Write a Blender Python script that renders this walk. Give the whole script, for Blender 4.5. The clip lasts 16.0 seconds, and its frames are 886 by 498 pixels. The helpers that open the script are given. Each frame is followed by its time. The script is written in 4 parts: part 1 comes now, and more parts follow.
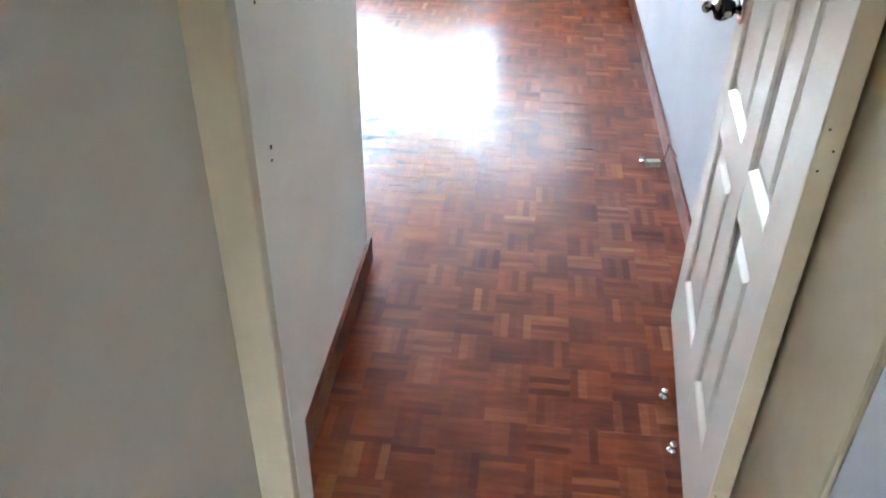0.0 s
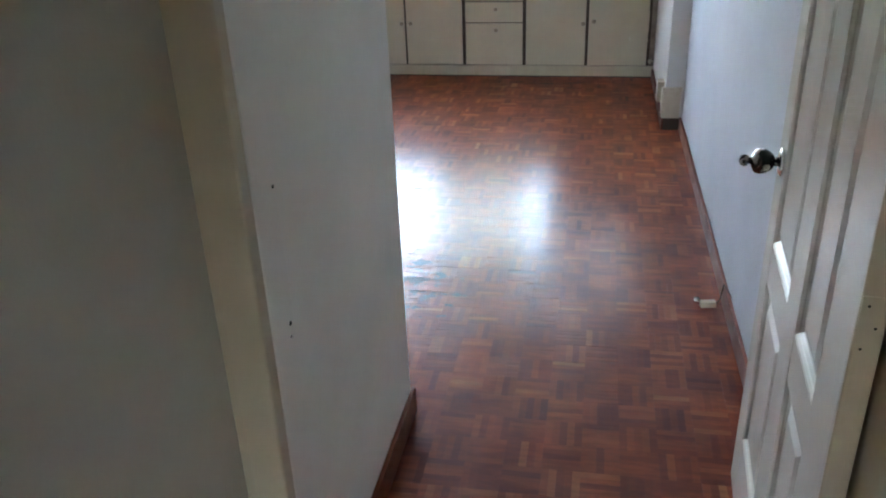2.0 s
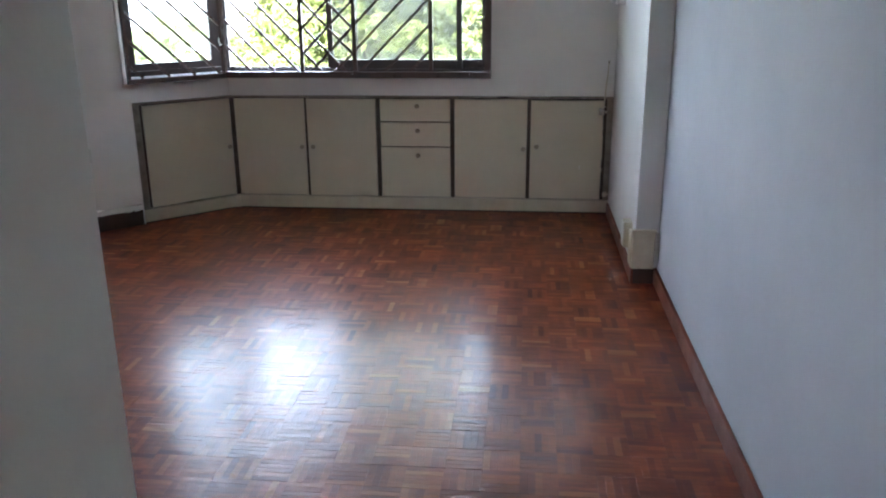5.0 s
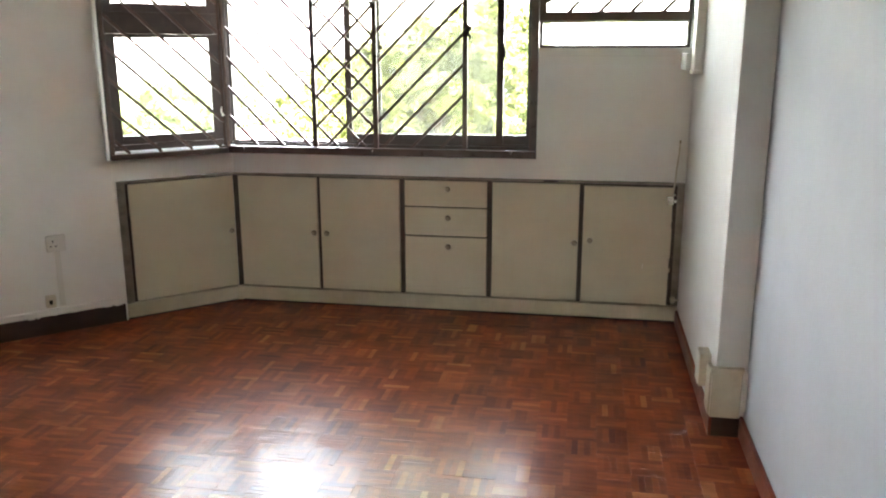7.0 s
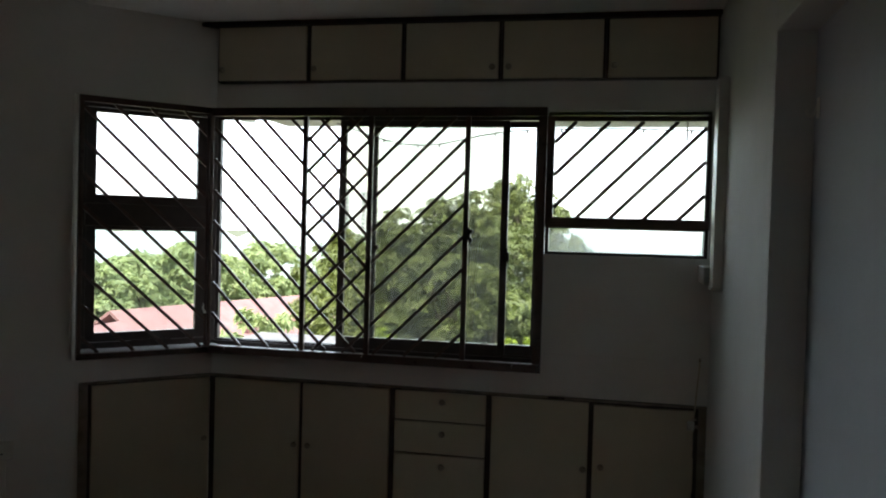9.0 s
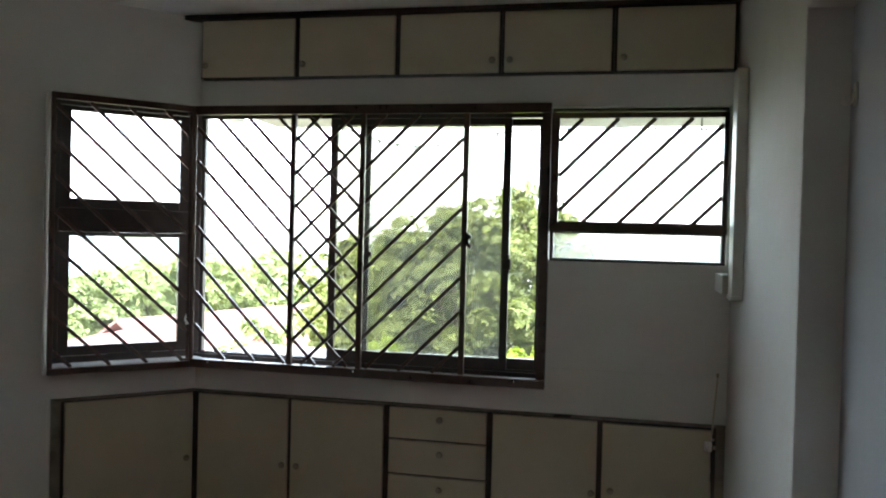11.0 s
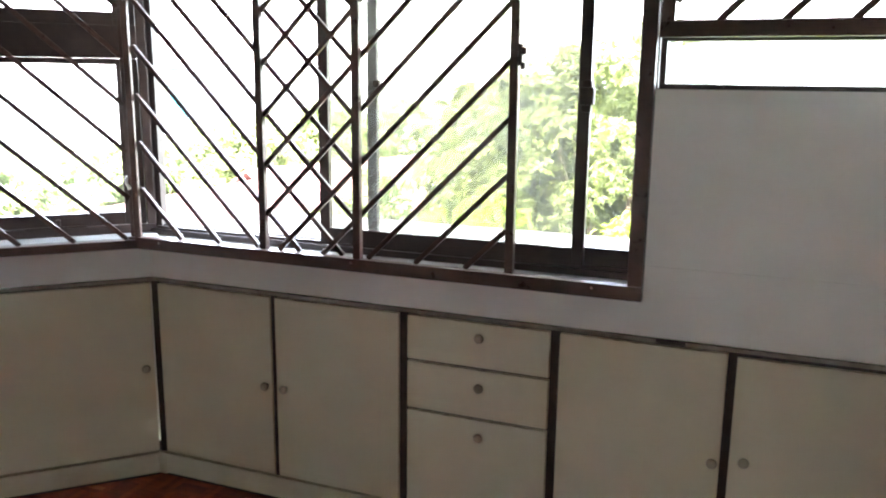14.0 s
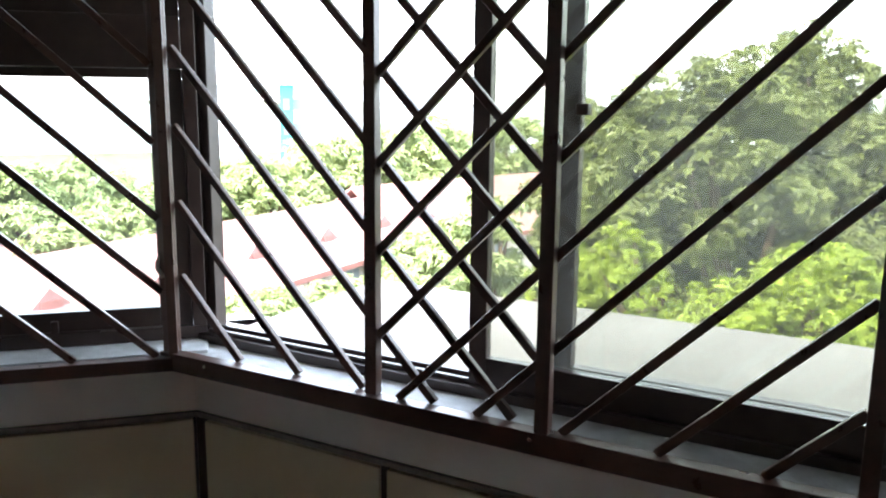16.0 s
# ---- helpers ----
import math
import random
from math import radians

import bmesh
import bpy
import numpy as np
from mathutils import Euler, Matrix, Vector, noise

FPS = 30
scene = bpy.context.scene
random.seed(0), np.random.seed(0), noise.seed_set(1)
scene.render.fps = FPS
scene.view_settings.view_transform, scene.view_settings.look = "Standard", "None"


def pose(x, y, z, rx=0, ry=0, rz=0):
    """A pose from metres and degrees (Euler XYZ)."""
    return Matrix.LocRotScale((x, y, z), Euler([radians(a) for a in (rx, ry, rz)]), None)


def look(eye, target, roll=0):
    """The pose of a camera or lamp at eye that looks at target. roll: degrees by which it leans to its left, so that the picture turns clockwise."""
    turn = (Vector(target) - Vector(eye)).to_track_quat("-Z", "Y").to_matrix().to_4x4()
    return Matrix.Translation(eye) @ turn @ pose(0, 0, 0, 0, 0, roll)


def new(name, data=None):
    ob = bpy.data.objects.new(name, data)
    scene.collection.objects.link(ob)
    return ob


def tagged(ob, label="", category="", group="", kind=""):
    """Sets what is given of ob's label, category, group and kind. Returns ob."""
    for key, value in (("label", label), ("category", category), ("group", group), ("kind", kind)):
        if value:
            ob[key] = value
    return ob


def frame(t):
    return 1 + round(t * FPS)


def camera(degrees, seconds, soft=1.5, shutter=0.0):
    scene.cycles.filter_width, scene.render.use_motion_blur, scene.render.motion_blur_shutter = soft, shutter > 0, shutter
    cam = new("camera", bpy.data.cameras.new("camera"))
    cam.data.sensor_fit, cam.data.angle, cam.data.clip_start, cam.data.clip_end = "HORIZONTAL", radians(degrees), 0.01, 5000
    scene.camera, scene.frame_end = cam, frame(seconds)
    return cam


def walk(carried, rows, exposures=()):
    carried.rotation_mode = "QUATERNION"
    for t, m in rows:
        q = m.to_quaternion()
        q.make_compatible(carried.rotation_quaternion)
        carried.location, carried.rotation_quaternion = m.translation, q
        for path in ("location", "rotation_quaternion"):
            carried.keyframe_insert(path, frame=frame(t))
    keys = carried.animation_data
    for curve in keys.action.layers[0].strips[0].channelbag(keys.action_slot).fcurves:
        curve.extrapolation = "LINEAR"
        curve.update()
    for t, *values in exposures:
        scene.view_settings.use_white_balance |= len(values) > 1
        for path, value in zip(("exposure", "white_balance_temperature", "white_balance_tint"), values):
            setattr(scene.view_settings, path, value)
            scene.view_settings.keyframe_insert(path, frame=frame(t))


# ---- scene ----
cam = camera(57.1, 16.0, 2.05)
PATH = [
    (0, (0.439, -0.097, 1.612), (0.268, 1.543, 0.481), 1.0),
    (0.5, (0.466, -0.077, 1.682), (0.258, 1.667, 0.726), -1.3),
    (1, (0.468, -0.085, 1.685), (0.169, 1.673, 0.778), -1.2),
    (1.5, (0.491, -0.075, 1.697), (0.159, 1.687, 0.811), -1.7),
    (2, (0.504, -0.014, 1.669), (0.153, 1.752, 0.798), -2.2),
    (2.5, (0.473, 0.125, 1.581), (0.152, 1.935, 0.792), -2.6),
    (3, (0.453, 0.305, 1.509), (0.163, 2.139, 0.765), -1.8),
    (3.5, (0.48, 0.548, 1.407), (0.21, 2.415, 0.741), -0.7),
    (4, (0.434, 0.812, 1.393), (0.222, 2.692, 0.743), -0.2),
    (6.5, (0.376, 2.068, 1.423), (0.186, 3.996, 0.925), -0.4),
    (7, (0.439, 2.274, 1.435), (0.096, 4.188, 0.966), -0.1),
    (7.5, (0.416, 2.49, 1.46), (0.032, 4.423, 1.12), 1.1),
    (8, (0.405, 2.608, 1.509), (0.043, 4.563, 1.292), 1.8),
    (8.5, (0.454, 2.667, 1.553), (0.051, 4.625, 1.478), 1.7),
    (9, (0.472, 2.687, 1.569), (0.072, 4.646, 1.518), 1.6),
    (11.5, (0.472, 3.13, 1.548), (0.029, 5.08, 1.518), 1.3),
    (12, (0.523, 3.335, 1.512), (-0.01, 5.251, 1.296), 0.7),
    (12.5, (0.538, 3.538, 1.473), (-0.078, 5.395, 1.059), 0.6),
    (13, (0.475, 3.796, 1.464), (-0.143, 5.653, 1.051), 0.7),
    (13.5, (0.464, 4.062, 1.458), (-0.162, 5.914, 1.037), 0.5),
    (14, (0.446, 4.38, 1.472), (-0.27, 6.204, 1.068), 0.7),
    (14.5, (0.286, 4.671, 1.487), (-0.509, 6.458, 1.069), 0.7),
    (15, (0.112, 4.906, 1.488), (-0.69, 6.691, 1.076), 0.6),
    (15.5, (-0.063, 5.165, 1.491), (-0.876, 6.946, 1.082), 0.7),
    (16, (-0.234, 5.369, 1.481), (-1.176, 7.095, 1.113), 0.6),
]
WALK = [(t, look(e, g, r)) for t, e, g, r in PATH]
EXPOSURE = [(0.0, 6.42, 6100, 14), (0.5, 5.52, 6000, 14), (1.5, 5.50, 6000, 14), (2.2, 5.20, 6000, 14), (3.0, 5.05, 5950, 16), (3.5, 4.6, 5950, 17), (4.0, 4.35, 5800, 17), (6.5, 5.38, 7000, 16), (7.3, 5.18, 7450, 14), (8.0, 4.18, 7050, 11), (8.5, 2.1, 6700, 10), (9.2, 2.0, 6700, 10),
            (11.5, 3.65, 6650, 11), (12.0, 4.15, 6650, 14), (12.5, 5.36, 6750, 18), (14.0, 4.88, 6650, 17), (14.5, 4.46, 6500, 14), (15.5, 3.70, 6550, 15), (16.0, 3.3, 6500, 14)]
walk(cam, WALK, EXPOSURE)

# ---- daylight ----
SUN_EL, SUN_AZ = radians(58), radians(205)
world = bpy.data.worlds.new("world")
scene.world = world
world.use_nodes = True
wn = world.node_tree.nodes
sky = wn.new("ShaderNodeTexSky")
sky.sky_type, sky.sun_disc = "NISHITA", False
sky.sun_elevation, sky.sun_rotation = SUN_EL, SUN_AZ
sky.dust_density, sky.air_density = 2.0, 1.0
wn["Background"].inputs["Strength"].default_value = 0.10
world.node_tree.links.new(sky.outputs[0], wn["Background"].inputs["Color"])
# bright even haze over the whole sky
veil, both = wn.new("ShaderNodeBackground"), wn.new("ShaderNodeAddShader")
veil.inputs["Color"].default_value, veil.inputs["Strength"].default_value = (0.81, 0.92, 1.0, 1), 1.0
world.node_tree.links.new(wn["Background"].outputs[0], both.inputs[0])
world.node_tree.links.new(veil.outputs[0], both.inputs[1])
world.node_tree.links.new(both.outputs[0], wn["World Output"].inputs["Surface"])
sun_data = bpy.data.lights.new("sun", "SUN")
sun_data.energy, sun_data.angle, sun_data.color = 1.7, radians(4), (1.0, 0.95, 0.87)
sun = new("sun", sun_data)
SUN_WAY = Vector((math.sin(SUN_AZ) * math.cos(SUN_EL), math.cos(SUN_AZ) * math.cos(SUN_EL), math.sin(SUN_EL)))
sun.matrix_world = look(SUN_WAY * 40, (0, 0, 0))


# ---- materials ----
def mat(name):
    m = bpy.data.materials.new(name)
    m.use_nodes = True
    nt = m.node_tree
    return m, nt, nt.nodes["Principled BSDF"], nt.nodes, nt.links


def ramp(nodes, stops):
    r = nodes.new("ShaderNodeValToRGB")
    el = r.color_ramp.elements
    while len(el) < len(stops):
        el.new(0.5)
    for e, (p, c) in zip(el, stops):
        e.position, e.color = p, (*c, 1)
    return r


def noise_tex(nodes, links, scale, detail=4, rough=0.6, stretch=(1, 1, 1), world_space=True):
    tc = nodes.new("ShaderNodeNewGeometry") if world_space else nodes.new("ShaderNodeTexCoord")
    mp = nodes.new("ShaderNodeMapping")
    mp.inputs["Scale"].default_value = stretch
    links.new(tc.outputs["Position" if world_space else "Object"], mp.inputs["Vector"])
    n = nodes.new("ShaderNodeTexNoise")
    n.inputs["Scale"].default_value, n.inputs["Detail"].default_value = scale, detail
    n.inputs["Roughness"].default_value = rough
    links.new(mp.outputs[0], n.inputs["Vector"])
    return n


def bumped(nodes, links, b, n, strength, dist=0.002):
    bp = nodes.new("ShaderNodeBump")
    bp.inputs["Strength"].default_value, bp.inputs["Distance"].default_value = strength, dist
    links.new(n.outputs[0], bp.inputs["Height"])
    links.new(bp.outputs[0], b.inputs["Normal"])


def painted(name, col, dirt, rough=0.5, scale=3.0, bump=0.15, spec=0.5, fine=90, low=0.35, high=0.75):
    """Paint with soft stains at one scale and brush or roller relief at another."""
    m, nt, b, nodes, links = mat(name)
    n = noise_tex(nodes, links, scale, 6, 0.65)
    r = ramp(nodes, [(low, col), (high, dirt)])
    links.new(n.outputs[0], r.inputs[0])
    links.new(r.outputs[0], b.inputs["Base Color"])
    f = noise_tex(nodes, links, fine, 3, 0.6)
    bumped(nodes, links, b, f, bump, 0.003)
    rr = ramp(nodes, [(0.3, (rough * 0.8,) * 3), (0.7, (min(1, rough * 1.2),) * 3)])
    links.new(n.outputs[0], rr.inputs[0])
    links.new(rr.outputs[0], b.inputs["Roughness"])
    b.inputs["Specular IOR Level"].default_value = spec
    return m


WALL = painted("wall_paint", (0.83, 0.82, 0.79), (0.77, 0.755, 0.715), 0.7, 2.2, 0.25, 0.3)
# bluish white, darkened in the colour to dim the skylit right side
PANEL = painted("dimmed_bluish_white_paint", (0.485, 0.508, 0.54), (0.44, 0.462, 0.494), 0.8, 1.8, 0.25, 0.2)
PILLAR_WALL = painted("off_white_pillar_paint", (0.71, 0.705, 0.68), (0.65, 0.64, 0.61), 0.75, 2.0, 0.25, 0.25)
PASSAGE_WALL = painted("warm_white_paint", (0.79, 0.76, 0.69), (0.73, 0.695, 0.62), 0.7, 2.2, 0.25, 0.3)
# the corridor's dimness is mixed into this off-white, so it sits below WALL
DIMMED_WALL = painted("dimmed_corridor_paint", (0.55, 0.53, 0.435), (0.495, 0.475, 0.38), 0.6, 2.0, 0.25)
CEIL = painted("ceiling_paint", (0.82, 0.81, 0.78), (0.76, 0.75, 0.72), 0.8, 1.6, 0.3)
# cream deepened in the colour for faces turned away from the window
FRAME_PAINT = painted("shaded_cream_gloss_paint", (0.53, 0.465, 0.325), (0.465, 0.40, 0.27), 0.4, 5, 0.2, 0.5, 60)
LEAF_PAINT = painted("door_gloss_paint", (0.74, 0.72, 0.645), (0.68, 0.655, 0.575), 0.22, 4, 0.12, 0.5, 50)
CREAM = painted("cream_laminate", (0.67, 0.61, 0.465), (0.61, 0.55, 0.41), 0.42, 3.5, 0.06, 0.5, 140)
CREAM_DULL = painted("worn_cream_plinth", (0.64, 0.585, 0.45), (0.54, 0.485, 0.36), 0.5, 9, 0.12, 0.4, 120)
TRIM = painted("worn_grey_edging", (0.30, 0.265, 0.215), (0.16, 0.13, 0.10), 0.5, 14, 0.15)
STRIP = painted("dark_brown_strip", (0.035, 0.02, 0.014), (0.06, 0.035, 0.024), 0.4, 20, 0.1)
BRONZE = painted("brown_gloss_metal_paint", (0.055, 0.028, 0.020), (0.085, 0.045, 0.032), 0.32, 25, 0.12, 0.5, 160)
ALU = painted("dark_bronze_aluminium", (0.030, 0.018, 0.015), (0.05, 0.032, 0.026), 0.36, 18, 0.05, 0.5, 160)
SILL = painted("dusty_cement_sill", (0.56, 0.59, 0.61), (0.36, 0.37, 0.375), 0.8, 12, 0.5, 0.3, 140)
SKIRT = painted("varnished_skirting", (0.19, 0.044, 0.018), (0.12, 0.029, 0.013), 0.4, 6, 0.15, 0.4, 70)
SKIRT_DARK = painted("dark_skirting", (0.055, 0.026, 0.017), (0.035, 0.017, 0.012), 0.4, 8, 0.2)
PLASTIC = painted("white_plastic", (0.74, 0.73, 0.68), (0.68, 0.66, 0.6), 0.35, 8, 0.04)
BEIGE_PLASTIC = painted("aged_plastic", (0.62, 0.56, 0.43), (0.52, 0.46, 0.34), 0.4, 14, 0.05)
KNOB_PAINT = painted("grey_brown_knob", (0.42, 0.36, 0.27), (0.28, 0.23, 0.17), 0.3, 40, 0.05)
CONCRETE = painted("weathered_concrete", (0.385, 0.335, 0.305), (0.30, 0.26, 0.235), 0.85, 2.5, 0.5, 0.2, 45)
FACADE = painted("outer_wall_paint", (0.6, 0.58, 0.54), (0.5, 0.48, 0.45), 0.8, 1.5, 0.3)
ROOF_TILE = painted("pink_roof_tiles", (0.20, 0.100, 0.088), (0.28, 0.165, 0.150), 0.8, 1.5, 0.4, 0.2, 12)
FASCIA = painted("red_brown_fascia", (0.20, 0.075, 0.06), (0.26, 0.11, 0.09), 0.7, 2.0, 0.2)
HOUSE_WALL = painted("pale_house_wall", (0.46, 0.39, 0.375), (0.40, 0.335, 0.32), 0.8, 0.6, 0.2)
# no haze hangs in the air: these far colours are paled instead
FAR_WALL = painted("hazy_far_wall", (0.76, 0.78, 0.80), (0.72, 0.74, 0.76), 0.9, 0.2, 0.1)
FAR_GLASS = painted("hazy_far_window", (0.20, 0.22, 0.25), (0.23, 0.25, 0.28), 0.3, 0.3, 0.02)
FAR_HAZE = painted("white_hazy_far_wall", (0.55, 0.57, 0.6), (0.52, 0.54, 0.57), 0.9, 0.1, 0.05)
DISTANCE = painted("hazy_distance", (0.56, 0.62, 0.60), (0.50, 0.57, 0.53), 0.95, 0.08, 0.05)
TEAL = painted("teal_wall", (0.04, 0.46, 0.46), (0.05, 0.48, 0.48), 0.7, 0.3, 0.1)
BARK = painted("bark", (0.14, 0.10, 0.07), (0.08, 0.06, 0.032), 0.9, 6, 0.8, 0.2, 30)
GROUND = painted("grass_and_earth", (0.06, 0.075, 0.035), (0.12, 0.11, 0.075), 0.95, 0.25, 0.5, 0.1, 4)
CHROME = painted("worn_chrome", (0.62, 0.60, 0.56), (0.45, 0.42, 0.38), 0.18, 30, 0.03)
CHROME.node_tree.nodes["Principled BSDF"].inputs["Metallic"].default_value = 1.0
WIRE = painted("grey_wire", (0.12, 0.12, 0.11), (0.2, 0.19, 0.17), 0.5, 30, 0.05)
HOLE = painted("dark_hole", (0.02, 0.018, 0.015), (0.03, 0.026, 0.02), 0.9, 30, 0.05)
CHIP = painted("bare_chipboard", (0.70, 0.62, 0.46), (0.6, 0.5, 0.36), 0.8, 60, 0.3)


def knob_finish():
    m, nt, b, nodes, links = mat("peeling_black_chrome")
    n = noise_tex(nodes, links, 32, 3, 0.55)
    r = ramp(nodes, [(0.52, (0.012, 0.011, 0.010)), (0.54, (0.62, 0.58, 0.48))])
    links.new(n.outputs[0], r.inputs[0])
    links.new(r.outputs[0], b.inputs["Base Color"])
    b.inputs["Metallic"].default_value, b.inputs["Roughness"].default_value = 0.6, 0.15
    return m


def glass(name, tint, rough, haze):
    m, nt, b, nodes, links = mat(name)
    out = nodes["Material Output"]
    tr, gl, df = nodes.new("ShaderNodeBsdfTransparent"), nodes.new("ShaderNodeBsdfGlossy"), nodes.new("ShaderNodeBsdfTranslucent")
    tr.inputs[0].default_value = (*tint, 1)
    gl.inputs["Roughness"].default_value = rough
    df.inputs[0].default_value = (0.6, 0.6, 0.56, 1)
    fr = nodes.new("ShaderNodeFresnel")
    fr.inputs["IOR"].default_value = 1.45
    n = noise_tex(nodes, links, 4, 5, 0.6)
    r = ramp(nodes, [(0.35, (haze * 0.4,) * 3), (0.7, (haze,) * 3)])
    links.new(n.outputs[0], r.inputs[0])
    dirt, mix = nodes.new("ShaderNodeMixShader"), nodes.new("ShaderNodeMixShader")
    links.new(r.outputs[0], dirt.inputs[0])
    links.new(tr.outputs[0], dirt.inputs[1])
    links.new(df.outputs[0], dirt.inputs[2])
    links.new(fr.outputs[0], mix.inputs[0])
    links.new(dirt.outputs[0], mix.inputs[1])
    links.new(gl.outputs[0], mix.inputs[2])
    links.new(mix.outputs[0], out.inputs[0])
    return m


def leaf_mat(name, dark, light, trans=0.35):
    m, nt, b, nodes, links = mat(name)
    g = nodes.new("ShaderNodeNewGeometry")
    n = noise_tex(nodes, links, 0.55, 3, 0.6)
    add = nodes.new("ShaderNodeMath")
    add.operation = "MULTIPLY_ADD"
    add.inputs[1].default_value = 0.55
    links.new(g.outputs["Random Per Island"], add.inputs[0])
    sub = nodes.new("ShaderNodeMath")
    sub.operation = "MULTIPLY"
    sub.inputs[1].default_value = 0.6
    links.new(n.outputs[0], sub.inputs[0])
    links.new(sub.outputs[0], add.inputs[2])
    r = ramp(nodes, [(0.2, dark), (0.8, light)])
    links.new(add.outputs[0], r.inputs[0])
    links.new(r.outputs[0], b.inputs["Base Color"])
    b.inputs["Roughness"].default_value = 0.45
    t = nodes.new("ShaderNodeBsdfTranslucent")
    links.new(r.outputs[0], t.inputs[0])
    mix = nodes.new("ShaderNodeMixShader")
    mix.inputs[0].default_value = trans
    links.new(b.outputs[0], mix.inputs[1])
    links.new(t.outputs[0], mix.inputs[2])
    links.new(mix.outputs[0], nodes["Material Output"].inputs[0])
    return m


def parquet_mat():
    """Varnished finger parquet: each finger has its own tone, grain along it, and the gloss wears in patches."""
    m, nt, b, nodes, links = mat("varnished_finger_parquet")
    g, oi = nodes.new("ShaderNodeNewGeometry"), nodes.new("ShaderNodeObjectInfo")
    add = nodes.new("ShaderNodeMath")
    add.operation = "ADD"
    links.new(g.outputs["Random Per Island"], add.inputs[0])
    links.new(oi.outputs["Random"], add.inputs[1])
    fr = nodes.new("ShaderNodeMath")
    fr.operation = "FRACT"
    links.new(add.outputs[0], fr.inputs[0])
    # fingers of one square were cut together: half of the tone goes by the square
    cell_geo = nodes.new("ShaderNodeNewGeometry")
    cell = nodes.new("ShaderNodeMapping")
    cell.inputs["Location"].default_value = (0.01 / 0.116 + 0.5, 0.5, 0)
    cell.inputs["Scale"].default_value = (1 / 0.116, 1 / 0.116, 0)
    links.new(cell_geo.outputs["Position"], cell.inputs["Vector"])
    flat = nodes.new("ShaderNodeVectorMath")
    flat.operation = "FLOOR"
    links.new(cell.outputs[0], flat.inputs[0])
    lot = nodes.new("ShaderNodeTexWhiteNoise")
    lot.noise_dimensions = "2D"
    links.new(flat.outputs[0], lot.inputs["Vector"])
    half = nodes.new("ShaderNodeMix")
    half.inputs[0].default_value = 0.28
    links.new(fr.outputs[0], half.inputs[2])
    links.new(lot.outputs["Value"], half.inputs[3])
    tone = ramp(nodes, [(0.0, (0.105, 0.021, 0.010)), (0.14, (0.175, 0.037, 0.015)), (0.50, (0.240, 0.053, 0.020)), (0.80, (0.300, 0.073, 0.026)), (0.90, (0.36, 0.108, 0.040)), (1.0, (0.43, 0.155, 0.060))])
    links.new(half.outputs[0], tone.inputs[0])
    grain = noise_tex(nodes, links, 34, 4, 0.65, (0.35, 1.6, 1))
    big = noise_tex(nodes, links, 0.9, 4, 0.6)
    gr = ramp(nodes, [(0.3, (0.72,) * 3), (0.7, (1.18,) * 3)])
    links.new(grain.outputs[0], gr.inputs[0])
    mul = nodes.new("ShaderNodeMix")
    mul.data_type, mul.blend_type = "RGBA", "MULTIPLY"
    mul.inputs[0].default_value = 1.0
    links.new(tone.outputs[0], mul.inputs[6])
    links.new(gr.outputs[0], mul.inputs[7])
    patch = noise_tex(nodes, links, 5.5, 1, 0.5)
    pr = ramp(nodes, [(0.3, (0.76, 0.72, 0.72)), (0.7, (1.16, 1.20, 1.20))])
    links.new(patch.outputs[0], pr.inputs[0])
    mul2 = nodes.new("ShaderNodeMix")
    mul2.data_type, mul2.blend_type = "RGBA", "MULTIPLY"
    mul2.inputs[0].default_value = 1.0
    links.new(mul.outputs[2], mul2.inputs[6])
    links.new(pr.outputs[0], mul2.inputs[7])
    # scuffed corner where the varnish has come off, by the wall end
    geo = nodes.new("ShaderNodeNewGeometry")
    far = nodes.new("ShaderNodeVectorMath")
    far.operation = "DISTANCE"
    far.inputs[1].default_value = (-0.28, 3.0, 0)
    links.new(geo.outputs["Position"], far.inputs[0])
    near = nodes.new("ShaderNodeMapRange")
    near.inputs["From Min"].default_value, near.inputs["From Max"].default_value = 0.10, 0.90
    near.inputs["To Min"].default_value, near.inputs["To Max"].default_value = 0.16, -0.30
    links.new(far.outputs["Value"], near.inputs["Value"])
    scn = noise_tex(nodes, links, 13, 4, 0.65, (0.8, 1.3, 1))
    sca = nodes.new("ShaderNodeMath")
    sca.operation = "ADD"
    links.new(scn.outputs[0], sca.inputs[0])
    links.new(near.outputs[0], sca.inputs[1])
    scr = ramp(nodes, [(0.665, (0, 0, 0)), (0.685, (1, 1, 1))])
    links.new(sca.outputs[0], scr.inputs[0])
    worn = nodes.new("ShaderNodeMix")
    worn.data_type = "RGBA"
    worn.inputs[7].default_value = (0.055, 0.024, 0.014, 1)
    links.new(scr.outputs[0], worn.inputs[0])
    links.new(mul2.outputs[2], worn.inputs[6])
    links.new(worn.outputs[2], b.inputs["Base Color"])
    rr = ramp(nodes, [(0.3, (0.18,) * 3), (0.7, (0.262,) * 3)])
    links.new(big.outputs[0], rr.inputs[0])
    dull = nodes.new("ShaderNodeMix")
    dull.data_type = "RGBA"
    dull.inputs[7].default_value = (0.7, 0.7, 0.7, 1)
    links.new(scr.outputs[0], dull.inputs[0])
    links.new(rr.outputs[0], dull.inputs[6])
    links.new(dull.outputs[2], b.inputs["Roughness"])
    b.inputs["Specular IOR Level"].default_value = 0.145
    b.inputs["Coat Weight"].default_value, b.inputs["Coat Roughness"].default_value, b.inputs["Coat IOR"].default_value = 0.34, 0.40, 1.45
    wav = noise_tex(nodes, links, 17, 2, 0.5, (0.55, 1.5, 1))
    bumped(nodes, links, b, wav, 0.5, 0.004)
    return m


